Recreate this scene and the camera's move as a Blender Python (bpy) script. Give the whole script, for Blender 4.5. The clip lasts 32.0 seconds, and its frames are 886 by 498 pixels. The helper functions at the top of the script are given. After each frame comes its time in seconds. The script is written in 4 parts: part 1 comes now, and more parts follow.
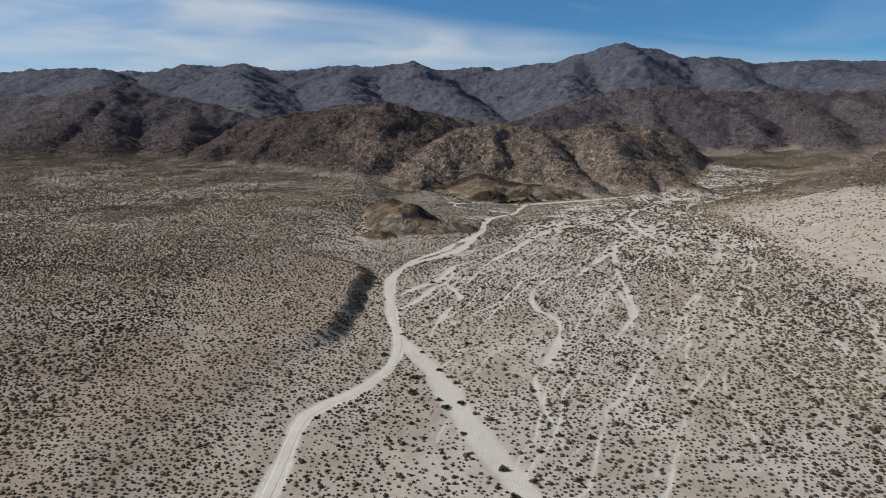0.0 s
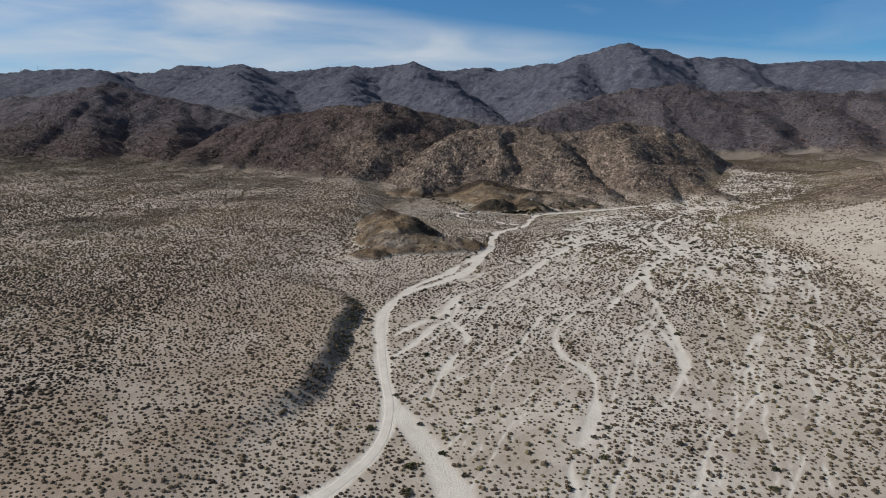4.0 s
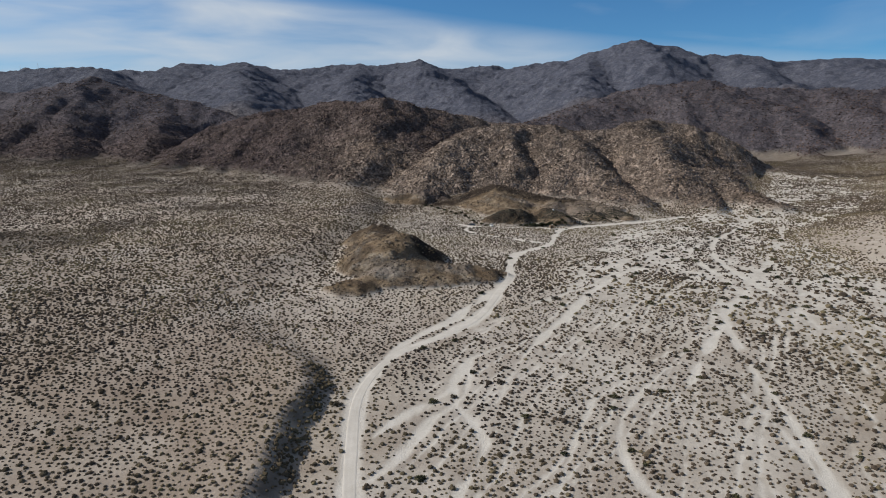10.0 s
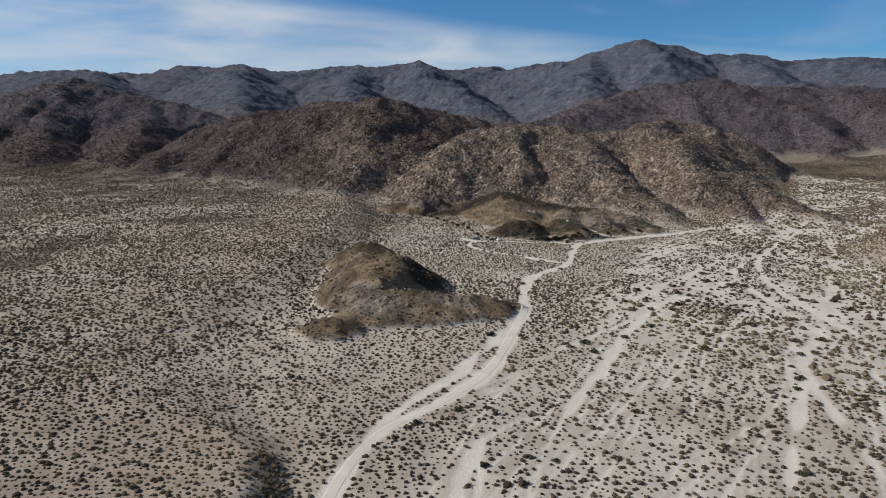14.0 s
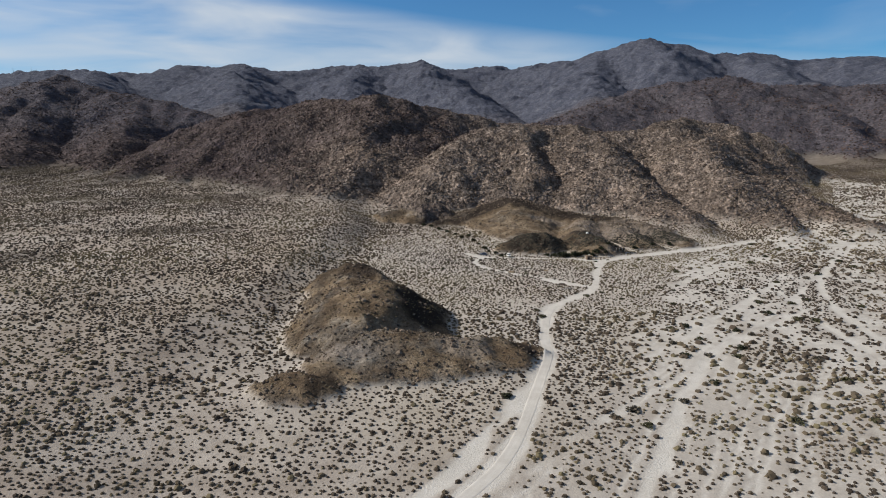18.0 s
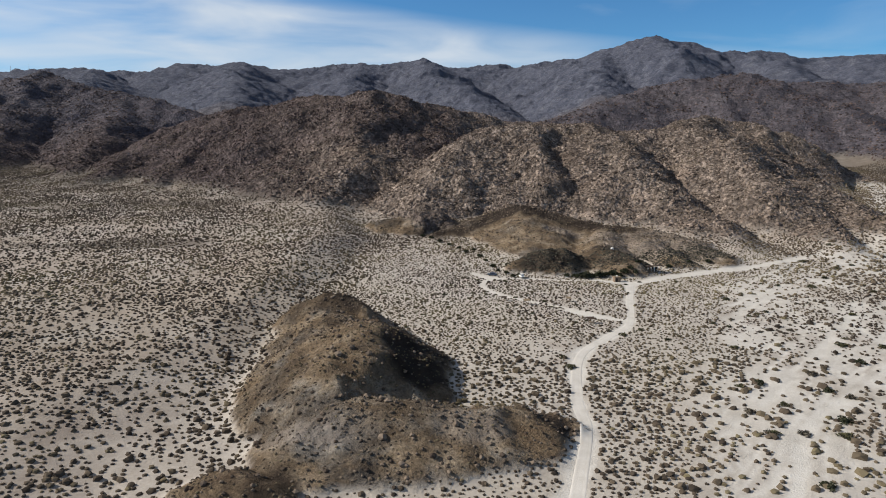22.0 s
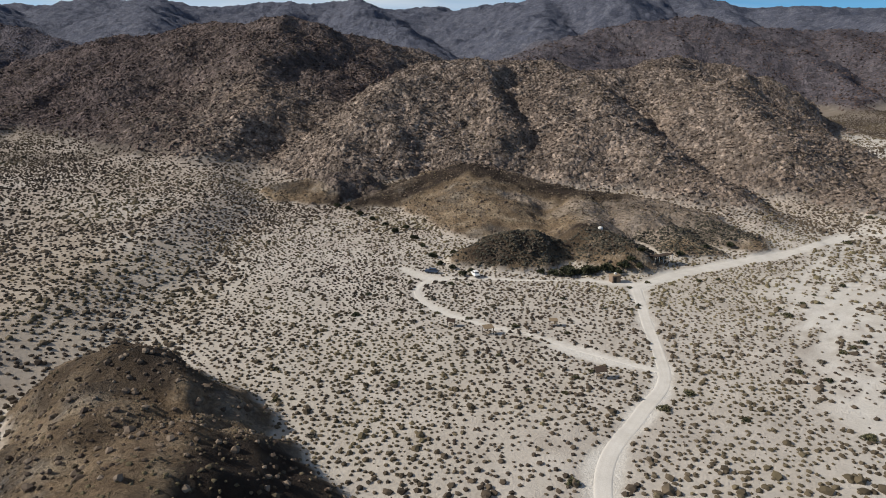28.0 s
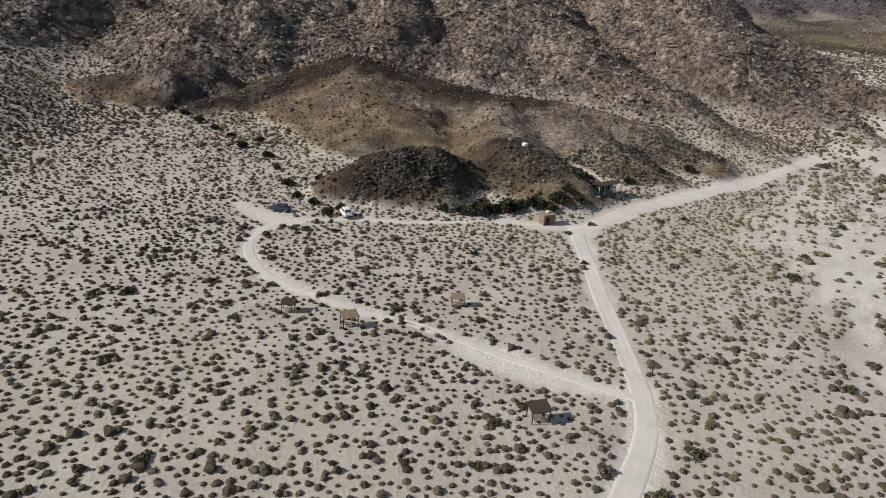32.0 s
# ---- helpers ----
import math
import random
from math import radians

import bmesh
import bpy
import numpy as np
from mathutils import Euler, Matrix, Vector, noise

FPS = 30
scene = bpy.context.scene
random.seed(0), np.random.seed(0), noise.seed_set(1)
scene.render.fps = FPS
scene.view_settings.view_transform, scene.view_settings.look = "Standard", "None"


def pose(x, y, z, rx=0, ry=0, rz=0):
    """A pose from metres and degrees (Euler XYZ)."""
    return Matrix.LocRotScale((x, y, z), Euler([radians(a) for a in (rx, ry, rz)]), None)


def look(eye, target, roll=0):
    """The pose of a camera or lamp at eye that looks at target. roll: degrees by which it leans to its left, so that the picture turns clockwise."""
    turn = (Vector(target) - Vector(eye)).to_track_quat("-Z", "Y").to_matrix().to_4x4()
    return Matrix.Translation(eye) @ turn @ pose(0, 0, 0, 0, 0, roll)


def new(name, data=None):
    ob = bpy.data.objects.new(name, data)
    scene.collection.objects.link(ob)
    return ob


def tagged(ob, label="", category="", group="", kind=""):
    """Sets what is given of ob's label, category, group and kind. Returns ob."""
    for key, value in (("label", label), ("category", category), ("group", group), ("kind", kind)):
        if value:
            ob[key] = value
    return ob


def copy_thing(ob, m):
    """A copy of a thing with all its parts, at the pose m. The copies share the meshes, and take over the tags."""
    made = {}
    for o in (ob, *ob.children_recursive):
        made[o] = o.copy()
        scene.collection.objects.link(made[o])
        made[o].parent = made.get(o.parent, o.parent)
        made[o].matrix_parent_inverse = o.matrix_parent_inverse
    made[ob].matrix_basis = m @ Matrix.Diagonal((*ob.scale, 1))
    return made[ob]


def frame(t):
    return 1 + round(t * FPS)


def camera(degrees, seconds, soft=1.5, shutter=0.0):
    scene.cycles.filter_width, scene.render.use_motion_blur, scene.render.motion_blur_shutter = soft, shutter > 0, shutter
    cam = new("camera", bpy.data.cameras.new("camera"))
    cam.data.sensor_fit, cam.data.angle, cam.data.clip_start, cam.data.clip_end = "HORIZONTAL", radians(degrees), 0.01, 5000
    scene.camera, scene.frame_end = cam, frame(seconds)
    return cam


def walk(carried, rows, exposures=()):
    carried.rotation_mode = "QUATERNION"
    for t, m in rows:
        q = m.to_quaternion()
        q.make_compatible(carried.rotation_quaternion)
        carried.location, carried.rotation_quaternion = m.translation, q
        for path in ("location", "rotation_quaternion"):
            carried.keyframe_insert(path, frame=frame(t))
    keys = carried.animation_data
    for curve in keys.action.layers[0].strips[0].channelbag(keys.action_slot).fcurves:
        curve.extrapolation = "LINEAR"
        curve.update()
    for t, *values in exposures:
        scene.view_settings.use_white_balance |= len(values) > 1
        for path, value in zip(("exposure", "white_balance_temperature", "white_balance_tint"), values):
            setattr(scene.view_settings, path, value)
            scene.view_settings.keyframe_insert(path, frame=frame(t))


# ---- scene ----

# ---------- camera ----------
cam = camera(70, 32.0, soft=1.0)
# seconds, x, y, z, tilt, heading, roll
PATH = [
    (0.0, -0.00, 0.00, 100.00, 79.719, -0.001, 0.07),
    (1.0, -0.12, 15.62, 100.26, 79.748, -0.008, 0.04),
    (2.0, -0.34, 31.16, 100.60, 79.744, 0.070, 0.23),
    (3.0, -0.72, 46.70, 100.98, 79.780, 0.020, 0.10),
    (3.5, -0.92, 54.52, 101.16, 79.843, 0.036, 0.01),
    (5.5, -1.32, 87.01, 100.92, 79.854, 0.262, 0.26),
    (6.0, -1.33, 95.07, 100.80, 79.847, 0.302, 0.23),
    (7.0, -1.34, 111.09, 100.57, 79.917, 0.385, 0.09),
    (8.0, -1.14, 126.86, 100.27, 79.867, 0.491, 0.13),
    (9.0, -0.86, 142.33, 99.93, 79.802, 0.570, 0.17),
    (10.0, -0.90, 157.69, 99.75, 79.829, 0.645, 0.09),
    (11.0, -1.05, 172.88, 99.83, 79.886, 0.650, -0.02),
    (12.0, -1.18, 187.71, 100.02, 79.924, 0.683, -0.05),
    (13.0, -1.20, 202.44, 100.11, 79.962, 0.698, -0.23),
    (14.0, -1.13, 217.31, 100.06, 79.990, 0.718, -0.17),
    (14.5, -1.09, 224.71, 100.02, 79.952, 0.799, -0.01),
    (16.5, -1.41, 254.01, 99.76, 79.922, 0.871, -0.09),
    (17.0, -1.49, 261.09, 99.75, 79.948, 0.889, -0.09),
    (18.0, -1.52, 275.17, 99.75, 80.042, 0.956, -0.16),
    (19.0, -1.52, 289.35, 99.79, 80.007, 1.015, -0.15),
    (20.0, -1.67, 303.67, 99.89, 80.032, 1.082, -0.14),
    (21.0, -1.77, 317.76, 99.98, 80.014, 1.114, -0.15),
    (22.0, -2.01, 331.70, 100.01, 79.978, 1.173, -0.13),
    (23.0, -2.24, 346.03, 100.06, 79.978, 1.223, -0.02),
    (24.0, -2.29, 360.38, 100.02, 79.916, 1.276, 0.11),
    (24.5, -2.28, 367.50, 99.98, 79.916, 1.321, 0.15),
    (26.5, 1.41, 409.98, 96.55, 78.016, -0.977, 0.09),
    (27.0, 2.22, 419.29, 95.80, 77.151, -2.039, 0.27),
    (27.5, 3.13, 429.20, 94.42, 76.341, -3.209, 0.43),
    (28.0, 4.17, 439.32, 92.70, 75.530, -4.455, 0.62),
    (28.5, 5.36, 449.32, 90.89, 74.679, -5.744, 0.88),
    (29.0, 6.74, 458.97, 89.13, 73.765, -7.044, 1.22),
    (29.5, 8.34, 468.09, 87.51, 72.784, -8.320, 1.64),
    (30.0, 10.23, 476.58, 86.02, 71.748, -9.540, 2.10),
    (30.5, 12.46, 484.43, 84.61, 70.685, -10.669, 2.58),
    (31.0, 15.11, 491.70, 83.11, 69.643, -11.673, 2.98),
    (31.5, 18.24, 498.50, 81.33, 68.683, -12.517, 3.23),
    (32.0, 21.95, 505.06, 78.94, 67.887, -13.164, 3.21),
]
walk(cam, [(t, pose(x, y, z, rx, 0, rz) @ pose(0, 0, 0, 0, 0, roll)) for t, x, y, z, rx, rz, roll in PATH],
     exposures=[(0.0, -0.12, 6300, 10), (10.0, -0.08, 6290, 10), (19.0, 0.03, 6300, 10), (24.0, 0.21, 6400, 10), (28.0, 0.11, 6420, 10), (32.0, 0.04, 6360, 10)])

# ---------- sky and sun ----------
SUN_FROM = Vector((-0.98, 0.06, 0.645)).normalized()
world = bpy.data.worlds.new("sky")
scene.world = world
world.use_nodes = True
wn, wl = world.node_tree.nodes, world.node_tree.links
wn.clear()
w_out = wn.new("ShaderNodeOutputWorld")
w_bg = wn.new("ShaderNodeBackground")
w_sky = wn.new("ShaderNodeTexSky")
w_sky.sky_type, w_sky.sun_disc = "NISHITA", False
w_sky.sun_elevation = math.asin(SUN_FROM.z)
w_sky.sun_rotation = math.atan2(SUN_FROM.x, SUN_FROM.y)
w_sky.altitude, w_sky.air_density, w_sky.dust_density, w_sky.ozone_density = 900, 1.0, 0.15, 3.0
w_bg.inputs["Strength"].default_value = 0.079


def wmath(op, a, b=None, clamp=False):
    n = wn.new("ShaderNodeMath")
    n.operation, n.use_clamp = op, clamp
    for k, v in enumerate((a, b)):
        if v is None:
            continue
        if hasattr(v, "links"):
            wl.new(v, n.inputs[k])
        else:
            n.inputs[k].default_value = v
    return n.outputs[0]


# thin high cloud: streaks that thin out towards the upper right
w_co = wn.new("ShaderNodeTexCoord")
w_sep = wn.new("ShaderNodeSeparateXYZ")
wl.new(w_co.outputs["Generated"], w_sep.inputs[0])
az, el = w_sep.outputs[0], w_sep.outputs[2]
w_map = wn.new("ShaderNodeMapping")
w_map.inputs["Rotation"].default_value = (0, radians(-9), 0)
w_map.inputs["Scale"].default_value = (3.0, 2.0, 15.0)
wl.new(w_co.outputs["Generated"], w_map.inputs[0])
w_ns = wn.new("ShaderNodeTexNoise")
w_ns.inputs["Scale"].default_value = 1.5
w_ns.inputs["Detail"].default_value = 5.0
w_ns.inputs["Roughness"].default_value = 0.45
w_ns.inputs["Distortion"].default_value = 0.5
wl.new(w_map.outputs[0], w_ns.inputs[0])
edge = wmath("SUBTRACT", wmath("SUBTRACT", 0.168, wmath("MULTIPLY", az, 0.135)), el)
edge = wmath("MULTIPLY", edge, 26.0)
streak = wmath("MULTIPLY", wmath("SUBTRACT", w_ns.outputs[0], 0.36), 2.4)
mask = wmath("MULTIPLY", wmath("ADD", edge, 0.25, True), wmath("ADD", streak, 0.32, True), True)
veil = wmath("MULTIPLY", wmath("SUBTRACT", w_ns.outputs[0], 0.55), 0.8, True)
mask = wmath("MULTIPLY", wmath("MAXIMUM", mask, veil), 0.86)
w_mix = wn.new("ShaderNodeMix")
w_mix.data_type = "RGBA"
wl.new(mask, w_mix.inputs[0])
w_tint = wn.new("ShaderNodeMix")
w_tint.data_type, w_tint.blend_type = "RGBA", "MULTIPLY"
w_tint.inputs[0].default_value = 1.0
w_tint.inputs[7].default_value = (0.52, 0.91, 1.17, 1)
wl.new(w_sky.outputs[0], w_tint.inputs[6])
wl.new(w_tint.outputs[2], w_mix.inputs[6])
w_mix.inputs[7].default_value = (7.6, 8.2, 8.8, 1)
# thicker, greyer cloud added overhead and behind, unseen, to take blue out of shadows
w_over = wn.new("ShaderNodeMix")
w_over.data_type = "RGBA"
wl.new(wmath("MULTIPLY", wmath("MULTIPLY", wmath("SUBTRACT", el, 0.28), 2.5, True), 0.8), w_over.inputs[0])
wl.new(w_mix.outputs[2], w_over.inputs[6])
w_over.inputs[7].default_value = (2.7, 2.75, 2.85, 1)
wl.new(w_over.outputs[2], w_bg.inputs[0])
wl.new(w_bg.outputs[0], w_out.inputs[0])

sun = new("sun", bpy.data.lights.new("sun", "SUN"))
sun.data.energy, sun.data.angle, sun.data.color = 5.0, radians(0.6), (1.0, 0.925, 0.81)
sun.matrix_world = look((0, 0, 900), Vector((0, 0, 900)) - SUN_FROM)

# ---------- numeric helpers ----------
rng = np.random.default_rng(11)


def lattice(ix, iy, seed):
    n = (ix.astype(np.int64) * 374761393 + iy.astype(np.int64) * 668265263 + seed * 974634777) & 0xFFFFFFFF
    n = ((n ^ (n >> 13)) * 1274126177) & 0xFFFFFFFF
    return ((n ^ (n >> 16)) & 0xFFFF) / 65535.0


def vnoise(x, y, seed=0):
    fx, fy = np.floor(x), np.floor(y)
    u, v = x - fx, y - fy
    u, v = u * u * u * (u * (u * 6 - 15) + 10), v * v * v * (v * (v * 6 - 15) + 10)
    a, b = lattice(fx, fy, seed), lattice(fx + 1, fy, seed)
    c, d = lattice(fx, fy + 1, seed), lattice(fx + 1, fy + 1, seed)
    return (a + (b - a) * u + (c - a) * v + (a - b - c + d) * u * v) * 2 - 1


def fbm(x, y, scale, octaves=4, seed=0, gain=0.5):
    out, amp, s = 0.0, 1.0, 1.0 / scale
    for k in range(octaves):
        out = out + amp * vnoise(x * s * (0.8 + 0.02 * k) - y * s * 0.6, x * s * 0.6 + y * s * 0.8, seed + k)
        amp, s = amp * gain, s * 2.03
    return out


def ridged(x, y, scale, octaves=4, seed=0):
    out, amp, s = 0.0, 1.0, 1.0 / scale
    for k in range(octaves):
        out = out + amp * (1 - np.abs(vnoise(x * s * 0.8 - y * s * 0.6, x * s * 0.6 + y * s * 0.8, seed + k)) * 2)
        amp, s = amp * 0.5, s * 2.1
    return out


def smooth(a, b, v):
    u = np.clip((v - a) / (b - a), 0, 1)
    return u * u * (3 - 2 * u)


def line_distance(x, y, pts):
    """Distance to a polyline, and the line's third value at the nearest place."""
    best, val = np.full(x.shape, 1e9), np.zeros(x.shape)
    for p, q in zip(pts[:-1], pts[1:]):
        dx, dy = q[0] - p[0], q[1] - p[1]
        t = np.clip(((x - p[0]) * dx + (y - p[1]) * dy) / (dx * dx + dy * dy), 0, 1)
        d = np.hypot(x - p[0] - t * dx, y - p[1] - t * dy)
        near = d < best
        best = np.where(near, d, best)
        if len(p) > 2:
            val = np.where(near, p[2] + t * (q[2] - p[2]), val)
    return best, val


# ---------- the lie of the land ----------
FLOOR_Y = [-300, 0, 170, 210, 247, 285, 316, 340, 380, 411, 443, 490, 545, 640, 800, 1000, 1600, 2600, 5200]
FLOOR_Z = [-26, -12, 2, 6.7, 11, 14, 16.5, 19.5, 22.7, 24, 27, 28, 29.8, 30.6, 36, 48, 75, 130, 260]
EDGE_Y = [-300, 120, 200, 246, 266, 300, 340, 362, 390, 430, 480, 520, 545, 600, 640, 735, 800, 900]
EDGE_X = [-75, -75, -66, -52, -41, -40, -38.5, -41, -60, -78, -72, -64, -63, -61, -60, -56, -62, -90]
EDGE_W = [60, 60, 40, 28, 12, 11, 11, 14, 40, 55, 44, 38, 36, 36, 38, 38, 42, 50]
EDGE_H = [2, 2, 2.2, 2.2, 4.2, 5.0, 4.8, 3.6, 3.5, 3.5, 4.0, 4.6, 4.9, 5.6, 6.2, 7.6, 8.8, 9.5]

# crest lines: x, y, height; slope of the flanks; roundness of the crest
RIDGES = [
    ([(-68, 850, 42), (-54, 842, 58), (-33, 848, 71), (-4, 868, 93), (27, 908, 108), (69, 930, 115), (110, 940, 112), (152, 946, 105), (196, 950, 109.5), (224, 918, 106.5)], 0.56, 9),
    ([(224, 918, 106.5), (226, 875, 95), (230, 830, 82), (233, 785, 66), (231, 742, 48), (227, 708, 34)], 0.52, 16, 0.4),
    ([(228, 850, 84), (262, 780, 58), (284, 732, 40)], 0.50, 10),
    ([(69, 930, 115), (112, 935, 112), (126, 895, 101), (138, 850, 85), (150, 805, 66), (160, 760, 49), (163, 716, 34)], 0.52, 14, 0.5),
    ([(64, 922, 112), (66, 870, 93), (63, 828, 69), (60, 790, 46)], 0.52, 12, 0.3),
    ([(196, 950, 109), (274, 1050, 120), (332, 1050, 111), (405, 1050, 74), (440, 1035, 58)], 0.5, 9),
    ([(-306, 1120, 128), (-232, 1100, 137), (-178, 1080, 146), (-124, 1050, 145), (-86, 1034, 150), (-40, 1050, 139), (5, 1100, 128), (60, 1150, 120), (180, 1180, 110)], 0.52, 9),
    ([(-92, 1034, 150), (-114, 980, 114), (-130, 940, 76), (-140, 902, 45)], 0.50, 9, 0.65),
    ([(-178, 1080, 146), (-172, 955, 88), (-182, 888, 50)], 0.48, 10, 0.35),
    ([(-245, 1100, 136), (-272, 985, 84), (-292, 915, 52)], 0.46, 10, 0.25),
    ([(-306, 1120, 128), (-345, 1010, 82), (-372, 935, 54)], 0.46, 10, 0.25),
    ([(-1250, 1480, 165), (-913, 1450, 178), (-842, 1450, 186), (-754, 1420, 199), (-680, 1400, 206), (-611, 1400, 184), (-537, 1380, 170), (-462, 1350, 153), (-393, 1330, 134), (-340, 1290, 118), (-306, 1120, 118)], 0.42, 14),
    ([(-680, 1400, 206), (-630, 1210, 128), (-560, 1060, 76)], 0.45, 10),
    ([(-537, 1380, 170), (-468, 1180, 112), (-425, 1010, 66)], 0.45, 10),
    ([(-842, 1450, 186), (-800, 1250, 124), (-760, 1110, 80)], 0.45, 12),
    ([(170, 1500, 130), (295, 1600, 168), (409, 1700, 207), (515, 1700, 222), (595, 1700, 229), (680, 1750, 210), (863, 1800, 216), (1102, 1800, 215), (1500, 1850, 230)], 0.45, 16),
    ([(515, 1700, 222), (480, 1480, 140), (440, 1330, 92)], 0.48, 10),
    ([(680, 1750, 210), (690, 1500, 150), (660, 1330, 95), (600, 1230, 72)], 0.45, 14),
    ([(920, 1790, 216), (860, 1480, 140), (760, 1250, 92), (680, 1130, 76)], 0.42, 14),
    ([(1102, 1800, 215), (1000, 1450, 140), (860, 1150, 98), (720, 980, 80), (600, 900, 72)], 0.40, 14),
    ([(330, 440, 40), (352, 520, 50), (410, 610, 60), (515, 700, 66), (605, 800, 72), (700, 900, 84)], 0.30, 14),
    ([(-3600, 4500, 530), (-3019, 4500, 522), (-2293, 4500, 545), (-2067, 4500, 527), (-1760, 4500, 568), (-1381, 4500, 576), (-1193, 4500, 552), (-892, 4500, 535), (-590, 4500, 552), (-401, 4500, 549), (-300, 4500, 566), (-213, 4500, 596), (-130, 4500, 570), (-63, 4500, 546), (388, 4500, 550), (605, 4200, 541), (838, 4000, 564)], 0.36, 12),
    ([(838, 4000, 564), (974, 3900, 592), (1054, 3880, 622), (1160, 3880, 593), (1296, 3900, 583), (1426, 3900, 548), (1618, 3900, 559), (1781, 3900, 525), (1942, 3900, 516), (2400, 3950, 520)], 0.40, 14),
    ([(1054, 3880, 622), (1000, 3300, 470), (880, 2850, 330), (760, 2450, 215)], 0.42, 30),
    ([(838, 4000, 564), (640, 3300, 400), (520, 2700, 270), (440, 2300, 190)], 0.40, 30),
    ([(1500, 3900, 552), (1400, 3200, 400), (1250, 2600, 280), (1150, 2250, 225)], 0.40, 30),
    ([(-213, 4500, 590), (-120, 3800, 430), (60, 3100, 290), (150, 2600, 190)], 0.40, 30),
    ([(-1381, 4500, 576), (-1150, 3700, 420), (-900, 3000, 300), (-760, 2500, 210)], 0.36, 30),
    ([(-590, 4500, 552), (-560, 3700, 390), (-420, 3000, 270), (-330, 2500, 180)], 0.38, 30),
    ([(-2293, 4500, 545), (-1900, 3600, 400), (-1500, 2900, 300), (-1250, 2400, 220)], 0.36, 30),
    ([(1942, 3900, 516), (1900, 3200, 420), (1800, 2600, 330)], 0.36, 30),
    ([(1900, 4750, 560), (2605, 4600, 612), (2938, 4600, 620), (3600, 4600, 620)], 0.30, 30),
]
# low knolls in the plain, bare and dark
KNOLLS = [
    ([(-31, 469, 33), (-33, 478, 37), (-33, 490, 41.8), (-30, 503, 45), (-28.5, 514, 45.2), (-31, 525, 42.6)], 0.62, 8, 0.2),
    ([(-34, 546, 40.5), (-40, 552, 43.6), (-48, 557, 43.4), (-55, 560, 40)], 0.80, 5, 0.2),
    ([(-41, 486, 37), (-43, 502, 40), (-43, 525, 40.6), (-45, 545, 41)], 0.72, 7),
    ([(-30, 475, 36.5), (-10, 475, 35.4), (8, 477, 33.8), (19, 479, 31.8), (24, 480, 29.5)], 0.52, 7),
    ([(-50, 449, 31.3), (-45, 450, 31.5)], 0.62, 5),
    ([(-16, 748, 36), (0, 760, 40), (30, 778, 48), (45, 775, 51.5), (75, 768, 45), (97, 750, 42), (118, 735, 41.5), (134, 706, 40), (141, 680, 36)], 0.42, 8),
    ([(45, 775, 51), (48, 735, 43), (50, 712, 39)], 0.34, 12),
    ([(32, 659, 36), (42, 660, 41), (54, 661, 41.5), (62, 662, 38)], 0.95, 6),
    ([(97, 750, 42), (86, 705, 40), (78, 672, 41), (86, 660, 39)], 0.62, 7),
    ([(118, 735, 41.5), (114, 700, 39), (116, 674, 36.5)], 0.5, 8),
    ([(-49, 777, 42.5), (-40, 779, 43.5)], 0.46, 7),
    ([(-25, 775, 48), (-15, 779, 48.8)], 0.66, 7, 0.4),
]


# where the wash ends against the eastern slope
EAST_Y = [-300, 300, 400, 507, 591, 641, 690, 804, 1000, 1100]
EAST_X = [235, 228, 216, 225, 243, 264, 325, 426, 535, 545]


def plain(x, y):
    z = np.interp(y, FLOOR_Y, FLOOR_Z)
    ex, ew = np.interp(y, EDGE_Y, EDGE_X), np.interp(y, EDGE_Y, EDGE_W)
    ex = ex + 3.0 * fbm(x * 0.3, y, 17, 4, 70, 0.6) * np.clip(ew / 20, 0.45, 1)
    up = smooth(0, 1, (ex + ew * 0.1 - x) / ew)
    z = z + up * np.interp(y, EDGE_Y, EDGE_H) + np.clip(-x - 120, 0, 2000) * 0.004
    z = z + 0.5 * fbm(x, y, 60, 3, 5) * up + 0.10 * fbm(x, y, 9, 2, 6)
    east = np.interp(y, EAST_Y, EAST_X)
    slope = 0.10 + 0.10 * smooth(310, 350, y) * smooth(600, 540, y)
    return z + np.clip(x - east, 0, 120) * slope, up


def relief(x, y, lines, warp, seed):
    wx = x + warp * fbm(x, y, warp * 5, 3, seed)
    wy = y + warp * fbm(x, y, warp * 5, 3, seed + 9)
    out = np.full(x.shape, -1e4)
    for pts, slope, r, *more in lines:
        east = more[0] if more else 0.0
        xs, ys, m = [p[0] for p in pts], [p[1] for p in pts], max(p[2] for p in pts) / slope * 0.9 + 60
        sel = (x > min(xs) - m) & (x < max(xs) + m) & (y > min(ys) - m) & (y < max(ys) + m)
        if not sel.any():
            continue
        d, zc = line_distance(wx[sel], wy[sel], pts)
        if east:
            mid = np.interp(wy[sel], sorted(ys), [x_ for _, x_ in sorted(zip(ys, xs))])
            d = d * np.where(wx[sel] > mid, 1 + east * smooth(0, 6, wx[sel] - mid), 1.0)
        h = zc - slope * (np.sqrt(d * d + r * r) - r)
        out[sel] = np.maximum(out[sel], h)
    return out


